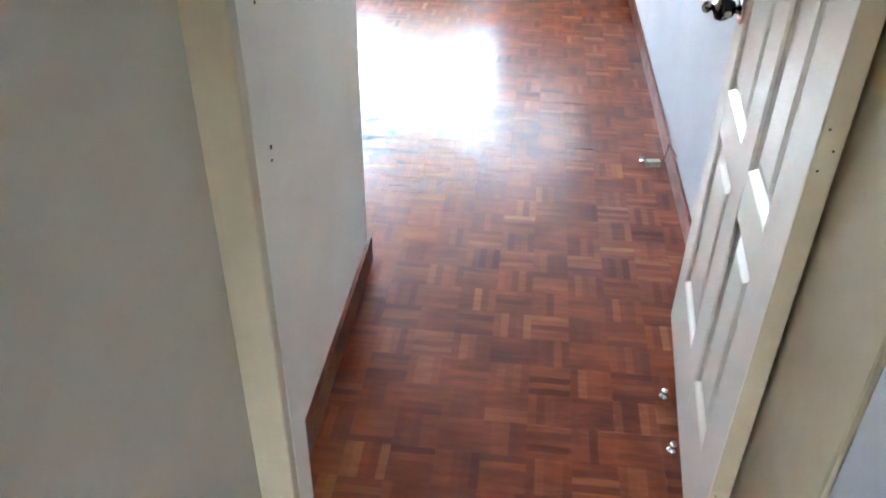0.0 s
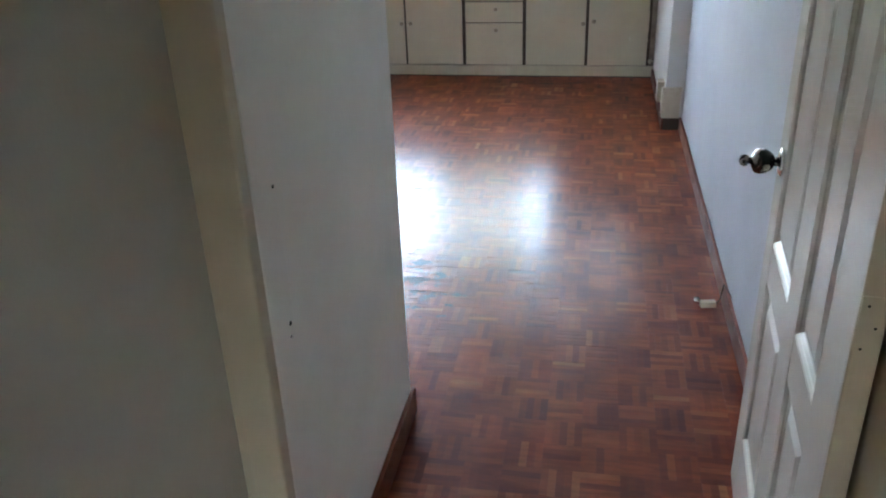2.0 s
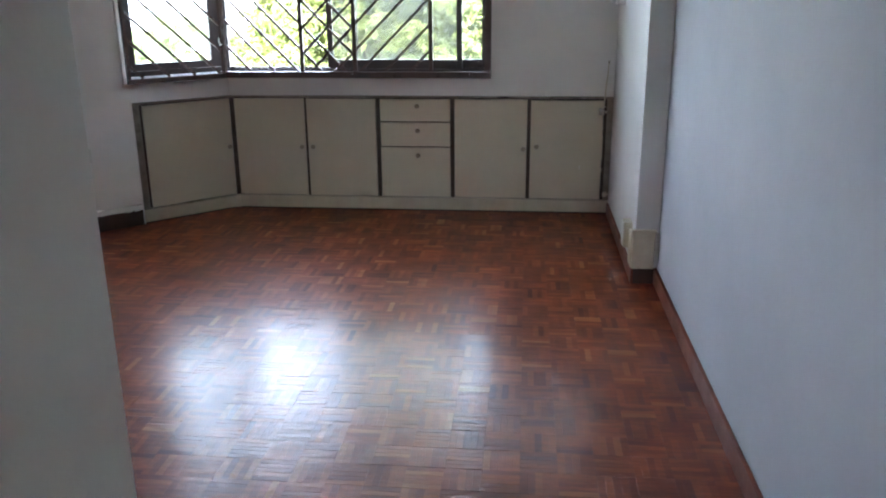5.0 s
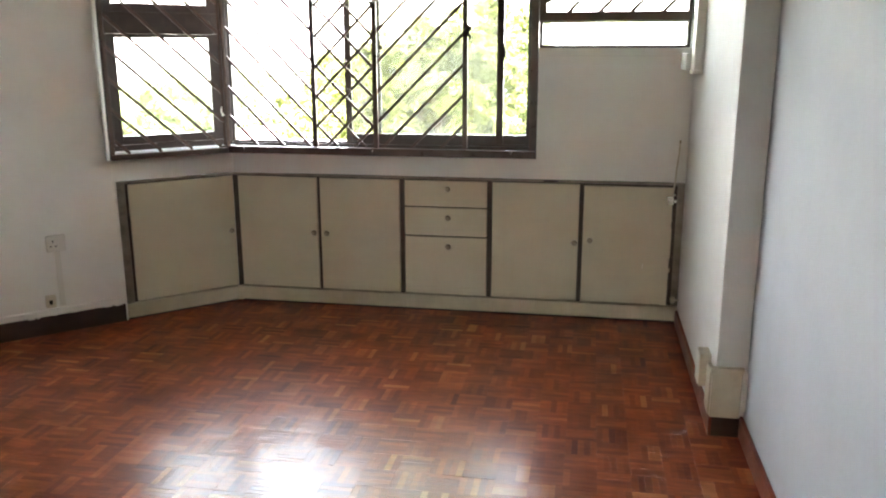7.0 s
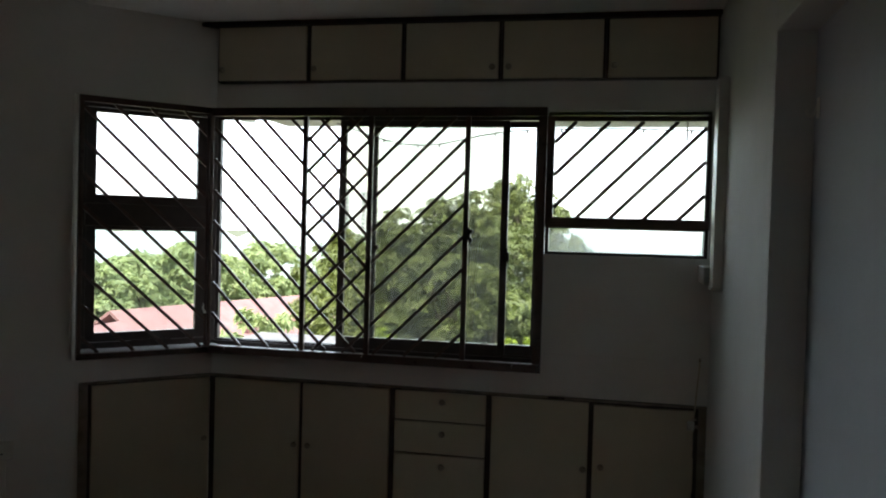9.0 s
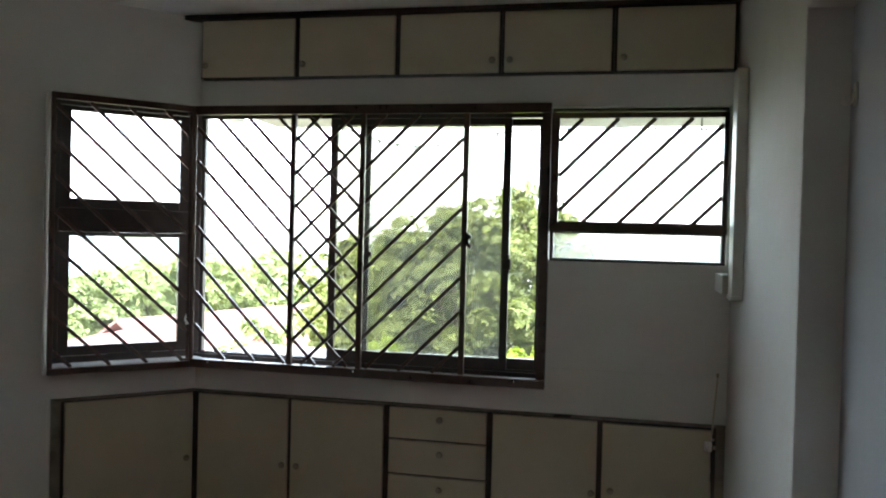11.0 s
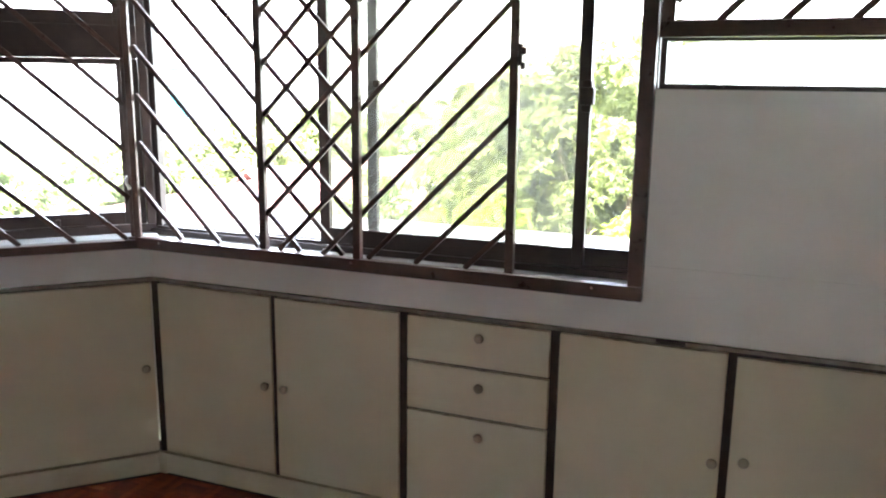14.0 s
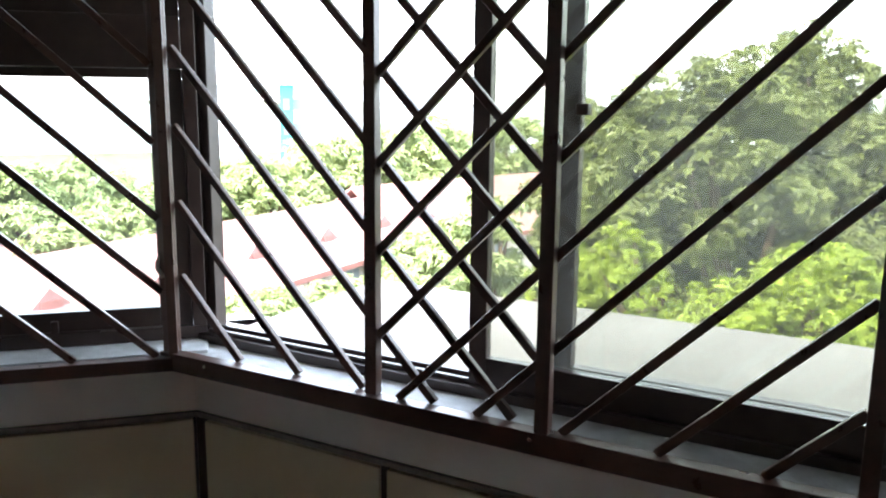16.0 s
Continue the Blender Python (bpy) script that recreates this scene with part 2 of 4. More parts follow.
KNOB_BLACK = knob_finish()
CLEAR = glass("window_glass", (0.91, 0.93, 0.925), 0.03, 0.010)
DUSTY = glass("dusty_window_glass", (0.72, 0.72, 0.655), 0.06, 0.032)
FROSTED = glass("frosted_window_glass", (0.80, 0.83, 0.82), 0.12, 0.30)
PARQUET = parquet_mat()
LEAF_DARK = leaf_mat("mango_leaves", (0.085, 0.104, 0.026), (0.188, 0.216, 0.052))
LEAF_BRIGHT = leaf_mat("young_yellow_green_leaves", (0.14, 0.195, 0.012), (0.31, 0.38, 0.028))
# leaf colours lightened to carry the haze over the far trees
LEAF_FAR = leaf_mat("haze_lightened_leaves", (0.15, 0.20, 0.075), (0.33, 0.385, 0.15))


# ---- building blocks ----
def link(name, bm, material, parent=None, smooth=False):
    me = bpy.data.meshes.new(name)
    bm.normal_update()
    bm.to_mesh(me)
    bm.free()
    me.materials.append(material)
    if smooth:
        for p in me.polygons:
            p.use_smooth = True
    ob = new(name, me)
    if parent is not None:
        ob.parent = parent
    return ob


def part(name, bm, material, parent, label="", smooth=False):
    ob = link(name, bm, material, parent, smooth)
    if label:
        ob["label"] = label
    return ob


def root(name, m, label, category, group="", kind=""):
    ob = new(name)
    ob.empty_display_size = 0.1
    ob.matrix_basis = m
    return tagged(ob, label, category, group, kind)


def box(bm, x0, x1, y0, y1, z0, z1, bevel=0.0, m=None):
    vs = bmesh.ops.create_cube(bm, size=1)["verts"]
    for v in vs:
        v.co = Vector(((x0 + x1) / 2 + v.co.x * (x1 - x0), (y0 + y1) / 2 + v.co.y * (y1 - y0), (z0 + z1) / 2 + v.co.z * (z1 - z0)))
    if bevel:
        es = list({e for v in vs for e in v.link_edges})
        vs = bmesh.ops.bevel(bm, geom=es, offset=bevel, segments=2, affect="EDGES", profile=0.5)["verts"]
    if m is not None:
        bmesh.ops.transform(bm, matrix=m, verts=vs)
    return bm


def boxes(*args, bevel=0.0):
    bm = bmesh.new()
    for a in args:
        box(bm, *a, bevel=bevel)
    return bm


def bar(bm, a, b, w, d):
    """A flat bar from a to b in the x-z plane, w wide in that plane and d deep along y."""
    a, b = Vector(a), Vector(b)
    n = (b - a).length
    t = (b - a).normalized()
    s = Vector((t.z, 0, -t.x))
    m = Matrix((( *t, 0), (*s, 0), (0, 1, 0, 0), (0, 0, 0, 1))).transposed()
    m.translation = (a + b) / 2
    return box(bm, -n / 2, n / 2, -w / 2, w / 2, -d / 2, d / 2, 0.0015, m)


def lathe(profile, seg=20):
    """Turned shape round z from (radius, height) pairs."""
    bm = bmesh.new()
    rings = []
    for r, z in profile:
        rings.append([bm.verts.new((r * math.cos(2 * math.pi * i / seg), r * math.sin(2 * math.pi * i / seg), z)) for i in range(seg)])
    for a, b in zip(rings, rings[1:]):
        for i in range(seg):
            bm.faces.new((a[i], a[(i + 1) % seg], b[(i + 1) % seg], b[i]))
    bm.faces.new(rings[0][::-1])
    bm.faces.new(rings[-1])
    return bm


def tube(name, pts, r, material, parent=None):
    cu = bpy.data.curves.new(name, "CURVE")
    cu.dimensions, cu.bevel_depth, cu.bevel_resolution, cu.use_fill_caps = "3D", r, 2, True
    sp = cu.splines.new("POLY")
    sp.points.add(len(pts) - 1)
    for p, c in zip(sp.points, pts):
        p.co = (*c, 1)
    cu.materials.append(material)
    tmp = new(name + "_line", cu)
    me = bpy.data.meshes.new_from_object(tmp.evaluated_get(bpy.context.evaluated_depsgraph_get()))
    bpy.data.objects.remove(tmp)
    ob = new(name, me)
    if parent is not None:
        ob.parent = parent
    return ob


def arc(pts, steps=10):
    """Smooth line through a few points."""
    out = []
    ps = [Vector(p) for p in pts]
    ps = [ps[0] * 2 - ps[1]] + ps + [ps[-1] * 2 - ps[-2]]
    for i in range(1, len(ps) - 2):
        for k in range(steps):
            t = k / steps
            a, b, c, d = ps[i - 1:i + 3]
            out.append(0.5 * (2 * b + (c - a) * t + (2 * a - 5 * b + 4 * c - d) * t * t + (3 * b - a - 3 * c + d) * t ** 3))
    out.append(ps[-2])
    return out


def structure(name, bm, material, label, category):
    return tagged(link(name, bm, material), label, category, kind="structure")


# ---- the shell ----
CEIL_Z = 2.602
BACK = pose(0, 6.65, 0)
UNDER = pose(0, 6.664, 0)
LEFT = pose(-1.57, 6.65, 0, 0, 0, 45)
UNDER_LEFT = LEFT @ pose(0, 0.014, 0)

bm = boxes((-3.3, 1.3, -2.0, 6.9, -0.16, -0.012))
floor = structure("floor", bm, STRIP, "glossy reddish-brown finger parquet floor in basket weave", "floor")
structure("ceiling", boxes((-3.4, 1.4, -2.1, 7.1, CEIL_Z, CEIL_Z + 0.2)), CEIL, "plain off-white painted ceiling", "ceiling")

# window wall: a band over the low cabinets, a panel under the small window, a band under the high cabinets
PATCHED = "off-white painted window wall with patched plaster"
SLANT = "off-white painted slanting wall beside the window"
for name, m, a, lab in (
        ("wall_back_1", BACK, (-1.57, 1.2, 0, 0.12, 0.770, 0.90), PATCHED), ("wall_back_2", BACK, (0.16, 1.2, 0, 0.12, 0.90, 1.458), PATCHED),
        ("wall_back_3", BACK, (-1.57, 1.2, 0, 0.12, 2.15, 2.292), PATCHED), ("wall_back_4", BACK, (0.925, 1.2, 0, 0.12, 1.458, 2.15), PATCHED),
        ("wall_back_5", BACK, (-1.9, 1.2, 0.40, 0.5, -0.1, 0.84), PATCHED), ("wall_back_6", BACK, (-1.62, 1.2, 0.36, 0.46, 2.292, CEIL_Z), PATCHED),
        ("wall_back_7", BACK, (-1.63, -1.556, 0.002, 0.46, 2.152, CEIL_Z), PATCHED),
        ("wall_back_8", BACK, (0.945, 1.2, 0.003, 0.5, -0.1, 0.765), PATCHED), ("wall_back_9", BACK, (0.945, 1.2, 0.003, 0.46, 2.292, CEIL_Z), PATCHED),
        ("wall_slanting_1", LEFT, (-1.9, -0.650, 0, 0.12, 0.0, CEIL_Z), SLANT), ("wall_slanting_2", LEFT, (-0.650, 0.0, 0, 0.12, 2.15, CEIL_Z), SLANT),
        ("wall_slanting_3", LEFT, (-0.650, 0.0, 0, 0.12, 0.770, 0.90), SLANT), ("wall_slanting_4", LEFT, (-0.68, -0.652, 0.121, 0.5, 0, 0.90), SLANT),
        ("wall_slanting_5", LEFT, (-0.68, 0.3, 0.40, 0.5, -0.1, 0.84), SLANT), ("wall_slanting_6", LEFT, (-0.652, 0.3, 0.12, 0.4, 0.77, 0.84), SLANT)):
    structure(name, boxes(a), WALL, lab, "wall").matrix_basis = m
# far left of the room, out of sight
structure("wall_left", boxes((-3.0, -2.88, 2.12, 5.4, 0, CEIL_Z)), WALL, "plain off-white painted wall", "wall")
structure("wall_front", boxes((-3.0, -0.158, 2.0, 2.12, 0, CEIL_Z)), WALL, "plain off-white painted wall", "wall")
# right: pillar by the window, beam, recessed panel
structure("wall_right_pillar", boxes((0.945, 1.2, 5.30, 6.652, 0, CEIL_Z), bevel=0.004), PILLAR_WALL, "off-white painted pillar beside the window", "wall")
structure("wall_right_beam", boxes((0.945, 1.2, 1.10, 5.298, 2.19, CEIL_Z), bevel=0.004), PILLAR_WALL, "off-white painted ceiling beam", "wall")
structure("wall_right", boxes((1.060, 1.2, 1.206, 5.30, 0, 2.19)), PANEL, "bluish white wall panel, toned down in colour, set back under a beam", "wall")
# passage and corridor
wp = structure("wall_passage_left", boxes((-0.11, 0.0, 0.0, 1.035, 0, CEIL_Z), bevel=0.006), PASSAGE_WALL, "off-white painted wall end inside the door", "wall")
PASSAGE = pose(-0.047, 1.087, 0)
wp.matrix_basis = PASSAGE
structure("wall_corridor_left", boxes((-0.2, -0.043, -1.9, 0.964, 0, CEIL_Z)), DIMMED_WALL, "off-white painted corridor wall", "wall")
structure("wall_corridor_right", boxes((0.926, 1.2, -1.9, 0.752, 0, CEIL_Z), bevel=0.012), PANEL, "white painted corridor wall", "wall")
structure("wall_over_door", boxes((-0.04, 0.934, 0.93, 1.12, 2.101, CEIL_Z)), WALL, "off-white wall over the door", "wall")
structure("wall_door_right", boxes((1.071, 1.2, 0.7525, 1.2055, 0, CEIL_Z)), WALL, "plain wall behind the door frame", "wall")
structure("wall_over_jamb", boxes((0.9345, 1.0705, 0.7525, 1.099, 2.101, CEIL_Z)), WALL, "plain wall over the door frame", "wall")
structure("wall_door_left", boxes((-0.2, -0.1005, 0.9645, 1.0865, 0, CEIL_Z), (-0.1, -0.0405, 0.9645, 1.0865, 2.101, CEIL_Z)), WALL, "plain wall beside the door frame", "wall")
# unseen end wall; its gap is added to brighten the corridor and door frame
structure("wall_corridor_end", boxes((-0.2, 0.45, -2.0, -1.9, 0, CEIL_Z), (0.565, 1.2, -2.0, -1.9, 0, CEIL_Z), (0.45, 0.565, -2.0, -1.9, 1.50, CEIL_Z)), WALL, "plain off-white corridor end wall with an added daylight gap", "wall")


# ---- door frame and door ----
frame_root = root("door_frame", pose(0, 0, 0), "cream gloss painted wooden door frame with rebate", "door frame", kind="structure")
part("jamb", boxes((-0.10, 0.0275, 0.965, 0.999, 0, 2.10), bevel=0.004), FRAME_PAINT, frame_root)
# inner face takes a whiter colour to carry the light from the window
part("jamb_lining", boxes((-0.10, 0.028, 1.0, 1.086, 0, 2.10), bevel=0.003), PASSAGE_WALL, frame_root, "inner face of the jamb, whitened for the window light")
part("jamb", boxes((0.921, 1.07, 0.753, 1.050, 0, 2.10), (0.938, 1.07, 1.050, 1.205, 0, 2.10), bevel=0.008), FRAME_PAINT, frame_root)
part("head", boxes((0.035, 0.920, 0.965, 1.0, 2.07, 2.10), (0.029, 0.920, 1.0, 1.086, 2.085, 2.10), bevel=0.003), FRAME_PAINT, frame_root)


def panel_door(m):
    """Six-panel leaf: x from the hinge outwards, y = 0 the face seen on entering, thickness towards -y."""
    r = root("door_1", m, "white gloss panelled wooden door standing open against the wall", "door", kind="structure")
    cols = ((0.150, 0.380), (0.505, 0.797))
    rows = ((0.215, 0.700), (0.802, 1.58), (1.70, 1.93))
    bm = bmesh.new()
    xs, zs = [0, 0.150, 0.380, 0.505, 0.797, 0.905], [0.008, 0.215, 0.700, 0.802, 1.58, 1.70, 1.93, 2.05]
    for i in range(0, 6, 2):
        box(bm, xs[i], xs[i + 1], -0.04, 0, zs[0], zs[-1], 0.0015)
    for i, j in ((1, 2), (3, 4)):
        for k in range(0, 8, 2):
            box(bm, xs[i], xs[j], -0.0395, -0.0005, zs[k], zs[k + 1])
    part("leaf", bm, LEAF_PAINT, r)
    # edge facing the corridor gets the shaded cream, the leaf stays white
    part("hinge_edge", boxes((-0.0025, 0.0, -0.039, -0.001, 0.01, 2.048), bevel=0.0008), FRAME_PAINT, r, "hinge edge in a deeper shaded cream")
    for a, b in cols:
        for c, d in rows:
            # moulding slopes down from the frame, a groove, then a raised field with sloping border
            bm = bmesh.new()
            rings = []
            for e, y in ((0.0, -0.030), (0.0, -0.001), (0.004, -0.001), (0.010, -0.005), (0.012, -0.008), (0.019, -0.013), (0.027, -0.014), (0.031, -0.012), (0.056, -0.004)):
                rings.append([bm.verts.new(p) for p in ((a + e, y, c + e), (b - e, y, c + e), (b - e, y, d - e), (a + e, y, d - e))])
            for p, q in zip(rings, rings[1:]):
                for i in range(4):
                    bm.faces.new((p[i], q[i], q[(i + 1) % 4], p[(i + 1) % 4]))
            bm.faces.new(rings[-1][::-1])
            bm.faces.new(rings[0])
            bmesh.ops.recalc_face_normals(bm, faces=bm.faces)
            part("panel", bm, LEAF_PAINT, r)
    knob = part("door_knob", lathe([(0.006, 0.0), (0.011, 0.002), (0.011, 0.022), (0.020, 0.028), (0.029, 0.042), (0.031, 0.054), (0.027, 0.067), (0.015, 0.073), (0.008, 0.076), (0.008, 0.079), (0.0135, 0.084), (0.0145, 0.090), (0.011, 0.098), (0.004, 0.101)], 24), KNOB_BLACK, r, "round black door knob with peeling finish", True)
    knob.matrix_basis = pose(0.848, -0.006, 0.992, -90, 0, 0)
    rose = part("rose", lathe([(0.034, 0.0), (0.034, 0.004), (0.026, 0.009), (0.012, 0.010)], 24), CHROME, r, "worn metal rose", True)
    rose.matrix_basis = pose(0.848, -0.001, 0.992, -90, 0, 0)
    for z in (0.22, 1.05, 1.84):
        h = part("hinge", boxes((-0.005, -0.0025, -0.036, -0.002, z - 0.05, z + 0.05), bevel=0.0008), FRAME_PAINT, r)
        for dz in (-0.035, 0.0, 0.035):
            part("screw", lathe([(0.0024, 0), (0.002, 0.0006)], 8), HOLE, h).matrix_basis = pose(-0.005, -0.012 if dz else -0.026, z + dz, 0, -90, 0)
    return r


DOOR = panel_door(pose(0.8797, 1.060, 0, 0, 0, 85.8))


# ---- cabinets ----
def small_knob(parent, x, z, y=-0.018):
    k = part("knob", lathe([(0.007, 0.0), (0.007, 0.008), (0.013, 0.012), (0.0155, 0.018), (0.014, 0.024), (0.006, 0.027)], 14), KNOB_PAINT, parent, "small round grey-brown knob", True)
    k.matrix_basis = pose(x, y, z, 90, 0, 0)
    return k


def front(parent, name, x0, x1, z0, z1, knob):
    d = part(name, boxes((x0, x1, -0.018, 0.0, z0, z1), bevel=0.0015), CREAM, parent)
    small_knob(d, *knob)
    return d


def base_cabinet(m, label, x0, x1, fronts, strips, foot):
    r = root("base_cabinet", m, label, "cabinet", "built-in cabinets under the window")
    part("body", boxes((x0, x1, 0.001, 0.36, 0.094, 0.754)), STRIP, r)
    for name, *a in fronts:
        front(r, name, *a)
    for a, b in strips:
        part("divider_strip", boxes((a, b, -0.012, 0.0, 0.096, 0.754), bevel=0.001), STRIP, r)
    part("plinth", boxes((foot[0], foot[1], -0.016, 0.02, 0.011, 0.089), bevel=0.0008), CREAM_DULL, r)
    # dark strip set back below the plinth stands for the shadow gap
    part("toe_gap", boxes((foot[0], foot[1], -0.011, 0.02, 0.001, 0.0108)), STRIP, r)
    return r


LOW, HIGH, KN = 0.100, 0.748, 0.432
base_cabinet(UNDER, "cream two-door base cabinet with dark brown strips under the window", -1.556, -0.590,
             (("door", -1.545, -1.072, LOW, HIGH, (-1.092, KN)), ("door", -1.054, -0.592, LOW, HIGH, (-1.017, KN))), ((-1.570, -1.548), (-1.071, -1.055)), (-1.554, -0.5785))
base_cabinet(UNDER, "cream base cabinet with three drawers of different heights", -0.564, -0.098,
             (("drawer", -0.562, -0.100, 0.605, HIGH, (-0.316, 0.705)), ("drawer", -0.562, -0.100, 0.440, 0.596, (-0.314, 0.544)), ("drawer", -0.562, -0.100, LOW, 0.431, (-0.313, 0.380))), ((-0.590, -0.566), (-0.097, -0.073)), (-0.578, -0.0855))
base_cabinet(UNDER, "cream two-door base cabinet with scraped door edge beside the pillar", -0.072, 0.935,
             (("door", -0.070, 0.400, LOW, HIGH, (0.380, 0.430)), ("door", 0.424, 0.884, LOW, HIGH - 0.006, (0.463, 0.447))), ((0.403, 0.421), (0.888, 0.906)), (-0.085, 0.943))
base_cabinet(UNDER_LEFT, "cream single-door base cabinet under the side window", -0.648, -0.012,
             (("door", -0.590, -0.010, LOW, HIGH, (-0.040, KN)),), ((-0.606, -0.592),), (-0.646, -0.014))
for x, owner in ((-0.578, "base_cabinet.001"), (-0.085, "base_cabinet.002")):
    part("plinth_joint", boxes((x + 0.001, x + 0.025, -0.019, -0.0155, 0.012, 0.090), bevel=0.001), CREAM_DULL, bpy.data.objects[owner])
part("end_stile", boxes((-0.648, -0.608, -0.014, 0.0, 0.092, 0.754), bevel=0.001), TRIM, bpy.data.objects["base_cabinet.003"])
part("end_stile", boxes((0.906, 0.944, -0.010, 0.0, 0.092, 0.754), bevel=0.001), TRIM, bpy.data.objects["base_cabinet.002"])

corner = root("corner_post", UNDER, "dark strip post in the corner between the cabinets", "cabinet post", "built-in cabinets under the window")
part("strip", boxes((-1.579, -1.571, -0.010, 0.03, 0.092, 0.754), bevel=0.001), STRIP, corner)
part("plinth_corner", boxes((-1.592, -1.556, -0.0145, 0.03, 0.004, 0.089), bevel=0.001), CREAM_DULL, corner)
t1 = tagged(link("cabinet_top_edging", boxes((-1.575, 0.944, -0.007, 0.02, 0.756, 0.768), bevel=0.002), TRIM), "worn grey edging strip along the cabinet top", "edging")
t1.matrix_basis = BACK
t2 = tagged(link("cabinet_top_edging", boxes((-0.650, 0.006, -0.007, 0.02, 0.756, 0.768), bevel=0.002), TRIM), "worn grey edging strip along the side cabinet top", "edging")
t2.matrix_basis = LEFT


def wall_cabinet(x0, x1, knob_x):
    r = root("wall_cabinet", BACK, "cream high cabinet with dark strips over the window", "cabinet", "high cabinets over the window")
    part("body", boxes((x0, x1, -0.03, 0.34, 2.296, 2.578)), STRIP, r)
    d = part("door", boxes((x0 + 0.012, x1 - 0.012, -0.046, -0.03, 2.300, 2.572), bevel=0.0015), CREAM, r)
    small_knob(d, knob_x, 2.352, -0.046)
    return r


UP = (-1.552, -1.049, -0.554, -0.069, 0.428, 0.940)
for i, kx in enumerate((UP[0] + 0.04, UP[1] + 0.035, UP[3] - 0.04, UP[3] + 0.04, UP[4] + 0.04)):
    wall_cabinet(UP[i] + 0.001, UP[i + 1] - 0.001, kx)
t3 = tagged(link("cornice_strip", boxes((-1.64, 0.944, -0.06, 0.30, 2.579, 2.601), bevel=0.002), STRIP), "dark brown strip between high cabinets and ceiling", "trim")
t3.matrix_basis = BACK

# ---- grilles ----
P = 0.158


def clipped(x0, x1, z0, z1, slope, z_at, x_at, pitch=P):
    """Ends of the slanting bars of one slope that cross a panel."""
    out = []
    for k in range(-30, 31):
        c = z_at + k * pitch
        pts = []
        for x in (x0, x1):
            z = c + slope * (x - x_at)
            if z0 <= z <= z1:
                pts.append((x, z))
        for z in (z0, z1):
            x = x_at + (z - c) / slope
            if x0 < x < x1:
                pts.append((x, z))
        if len(pts) >= 2 and (Vector(pts[0]) - Vector(pts[1])).length > 0.03:
            out.append((pts[0], pts[1]))
    return out


def slanted(r, spans, y, w=0.0155, d=0.012):
    for a, b in spans:
        bm = bmesh.new()
        bar(bm, (a[0], y, a[1]), (b[0], y, b[1]), w, d)
        part("grille_bar", bm, BRONZE, r)


def post(r, x, z0, z1, y, w=0.025, d=0.022, name="post"):
    return part(name, boxes((x - w / 2, x + w / 2, y - d / 2, y + d / 2, z0, z1), bevel=0.0015), BRONZE, r)


def rail(r, x0, x1, z, y, h, d=0.03, name="rail"):
    return part(name, boxes((x0, x1, y - d / 2, y + d / 2, z - h / 2, z + h / 2), bevel=0.0015), BRONZE, r)


g = root("window_grille", BACK, "brown painted steel sliding window grille with slanting bars", "window grille", "window grilles")
GY = -0.066
rail(g, -1.590, 0.166, 0.909, GY, 0.040, 0.030)
rail(g, -1.590, 0.166, 2.135, GY, 0.042, 0.030)
post(g, -1.566, 0.930, 2.113, GY, 0.026, 0.028, "frame_post")
post(g, 0.146, 0.930, 2.113, GY, 0.040, 0.030, "frame_post")
post(g, -1.047, 0.930, 2.113, GY + 0.006)
post(g, -0.700, 0.930, 2.113, GY - 0.006)
post(g, -0.215, 0.930, 2.113, GY + 0.006)
slanted(g, clipped(-1.552, -0.711, 0.930, 2.113, -1.025, 1.041, -0.875, 0.160), GY + 0.022)
slanted(g, clipped(-1.036, -0.226, 0.930, 2.113, 0.99, 1.045, -0.875), GY + 0.007)
part("latch", boxes((-0.203, -0.190, GY - 0.012, GY + 0.014, 1.515, 1.575), (-0.193, -0.178, GY - 0.02, GY + 0.0, 1.545, 1.565), (-0.193, -0.180, GY - 0.02, GY + 0.0, 1.505, 1.525), bevel=0.003), STRIP, g)

g = root("window_grille", LEFT, "brown painted steel side window grille with slanting bars", "window grille", "window grilles")
LY = -0.055
rail(g, -0.675, -0.030, 0.905, LY, 0.030)
rail(g, -0.675, -0.030, 2.140, LY, 0.030)
post(g, -0.665, 0.921, 2.125, LY, 0.020, 0.03, "frame_post")
post(g, -0.042, 0.921, 2.125, LY, 0.020, 0.028, "frame_post")
slanted(g, clipped(-0.655, -0.06, 0.921, 2.125, -0.95, 0.533, 0.0), LY + 0.004)

g = root("window_grille", BACK, "brown painted steel top-hung window grille with slanting bars", "window grille", "window grilles")
rail(g, 0.162, 0.922, 2.112, 0.012, 0.024, 0.03)
rail(g, 0.162, 0.922, 1.612, 0.008, 0.040, 0.04)
post(g, 0.180, 1.632, 2.10, 0.012, 0.036, 0.03, "frame_post")
post(g, 0.912, 1.632, 2.10, 0.012, 0.020, 0.03, "frame_post")
slanted(g, clipped(0.198, 0.902, 1.632, 2.10, 1.0, 1.625, 0.298), 0.02, 0.019)


# ---- windows ----
def window_frame(m, name, label, x0, x1, z0, z1, w, extra=(), y0=0.045, y1=0.115):
    r = root(name, m, label, "window", kind="structure")
    slim = 0.085 if x0 < -1.5 else y0
    for a in ((x0, x1, y0, y1, z0, z0 + w), (x0, x1, y0, y1, z1 - w, z1), (x0, x0 + w, slim, y1, z0 + w, z1 - w), (x1 - w, x1, y0, y1, z0 + w, z1 - w)) + tuple(extra):
        part("window_frame", boxes(a, bevel=0.002), ALU, r)
    return r


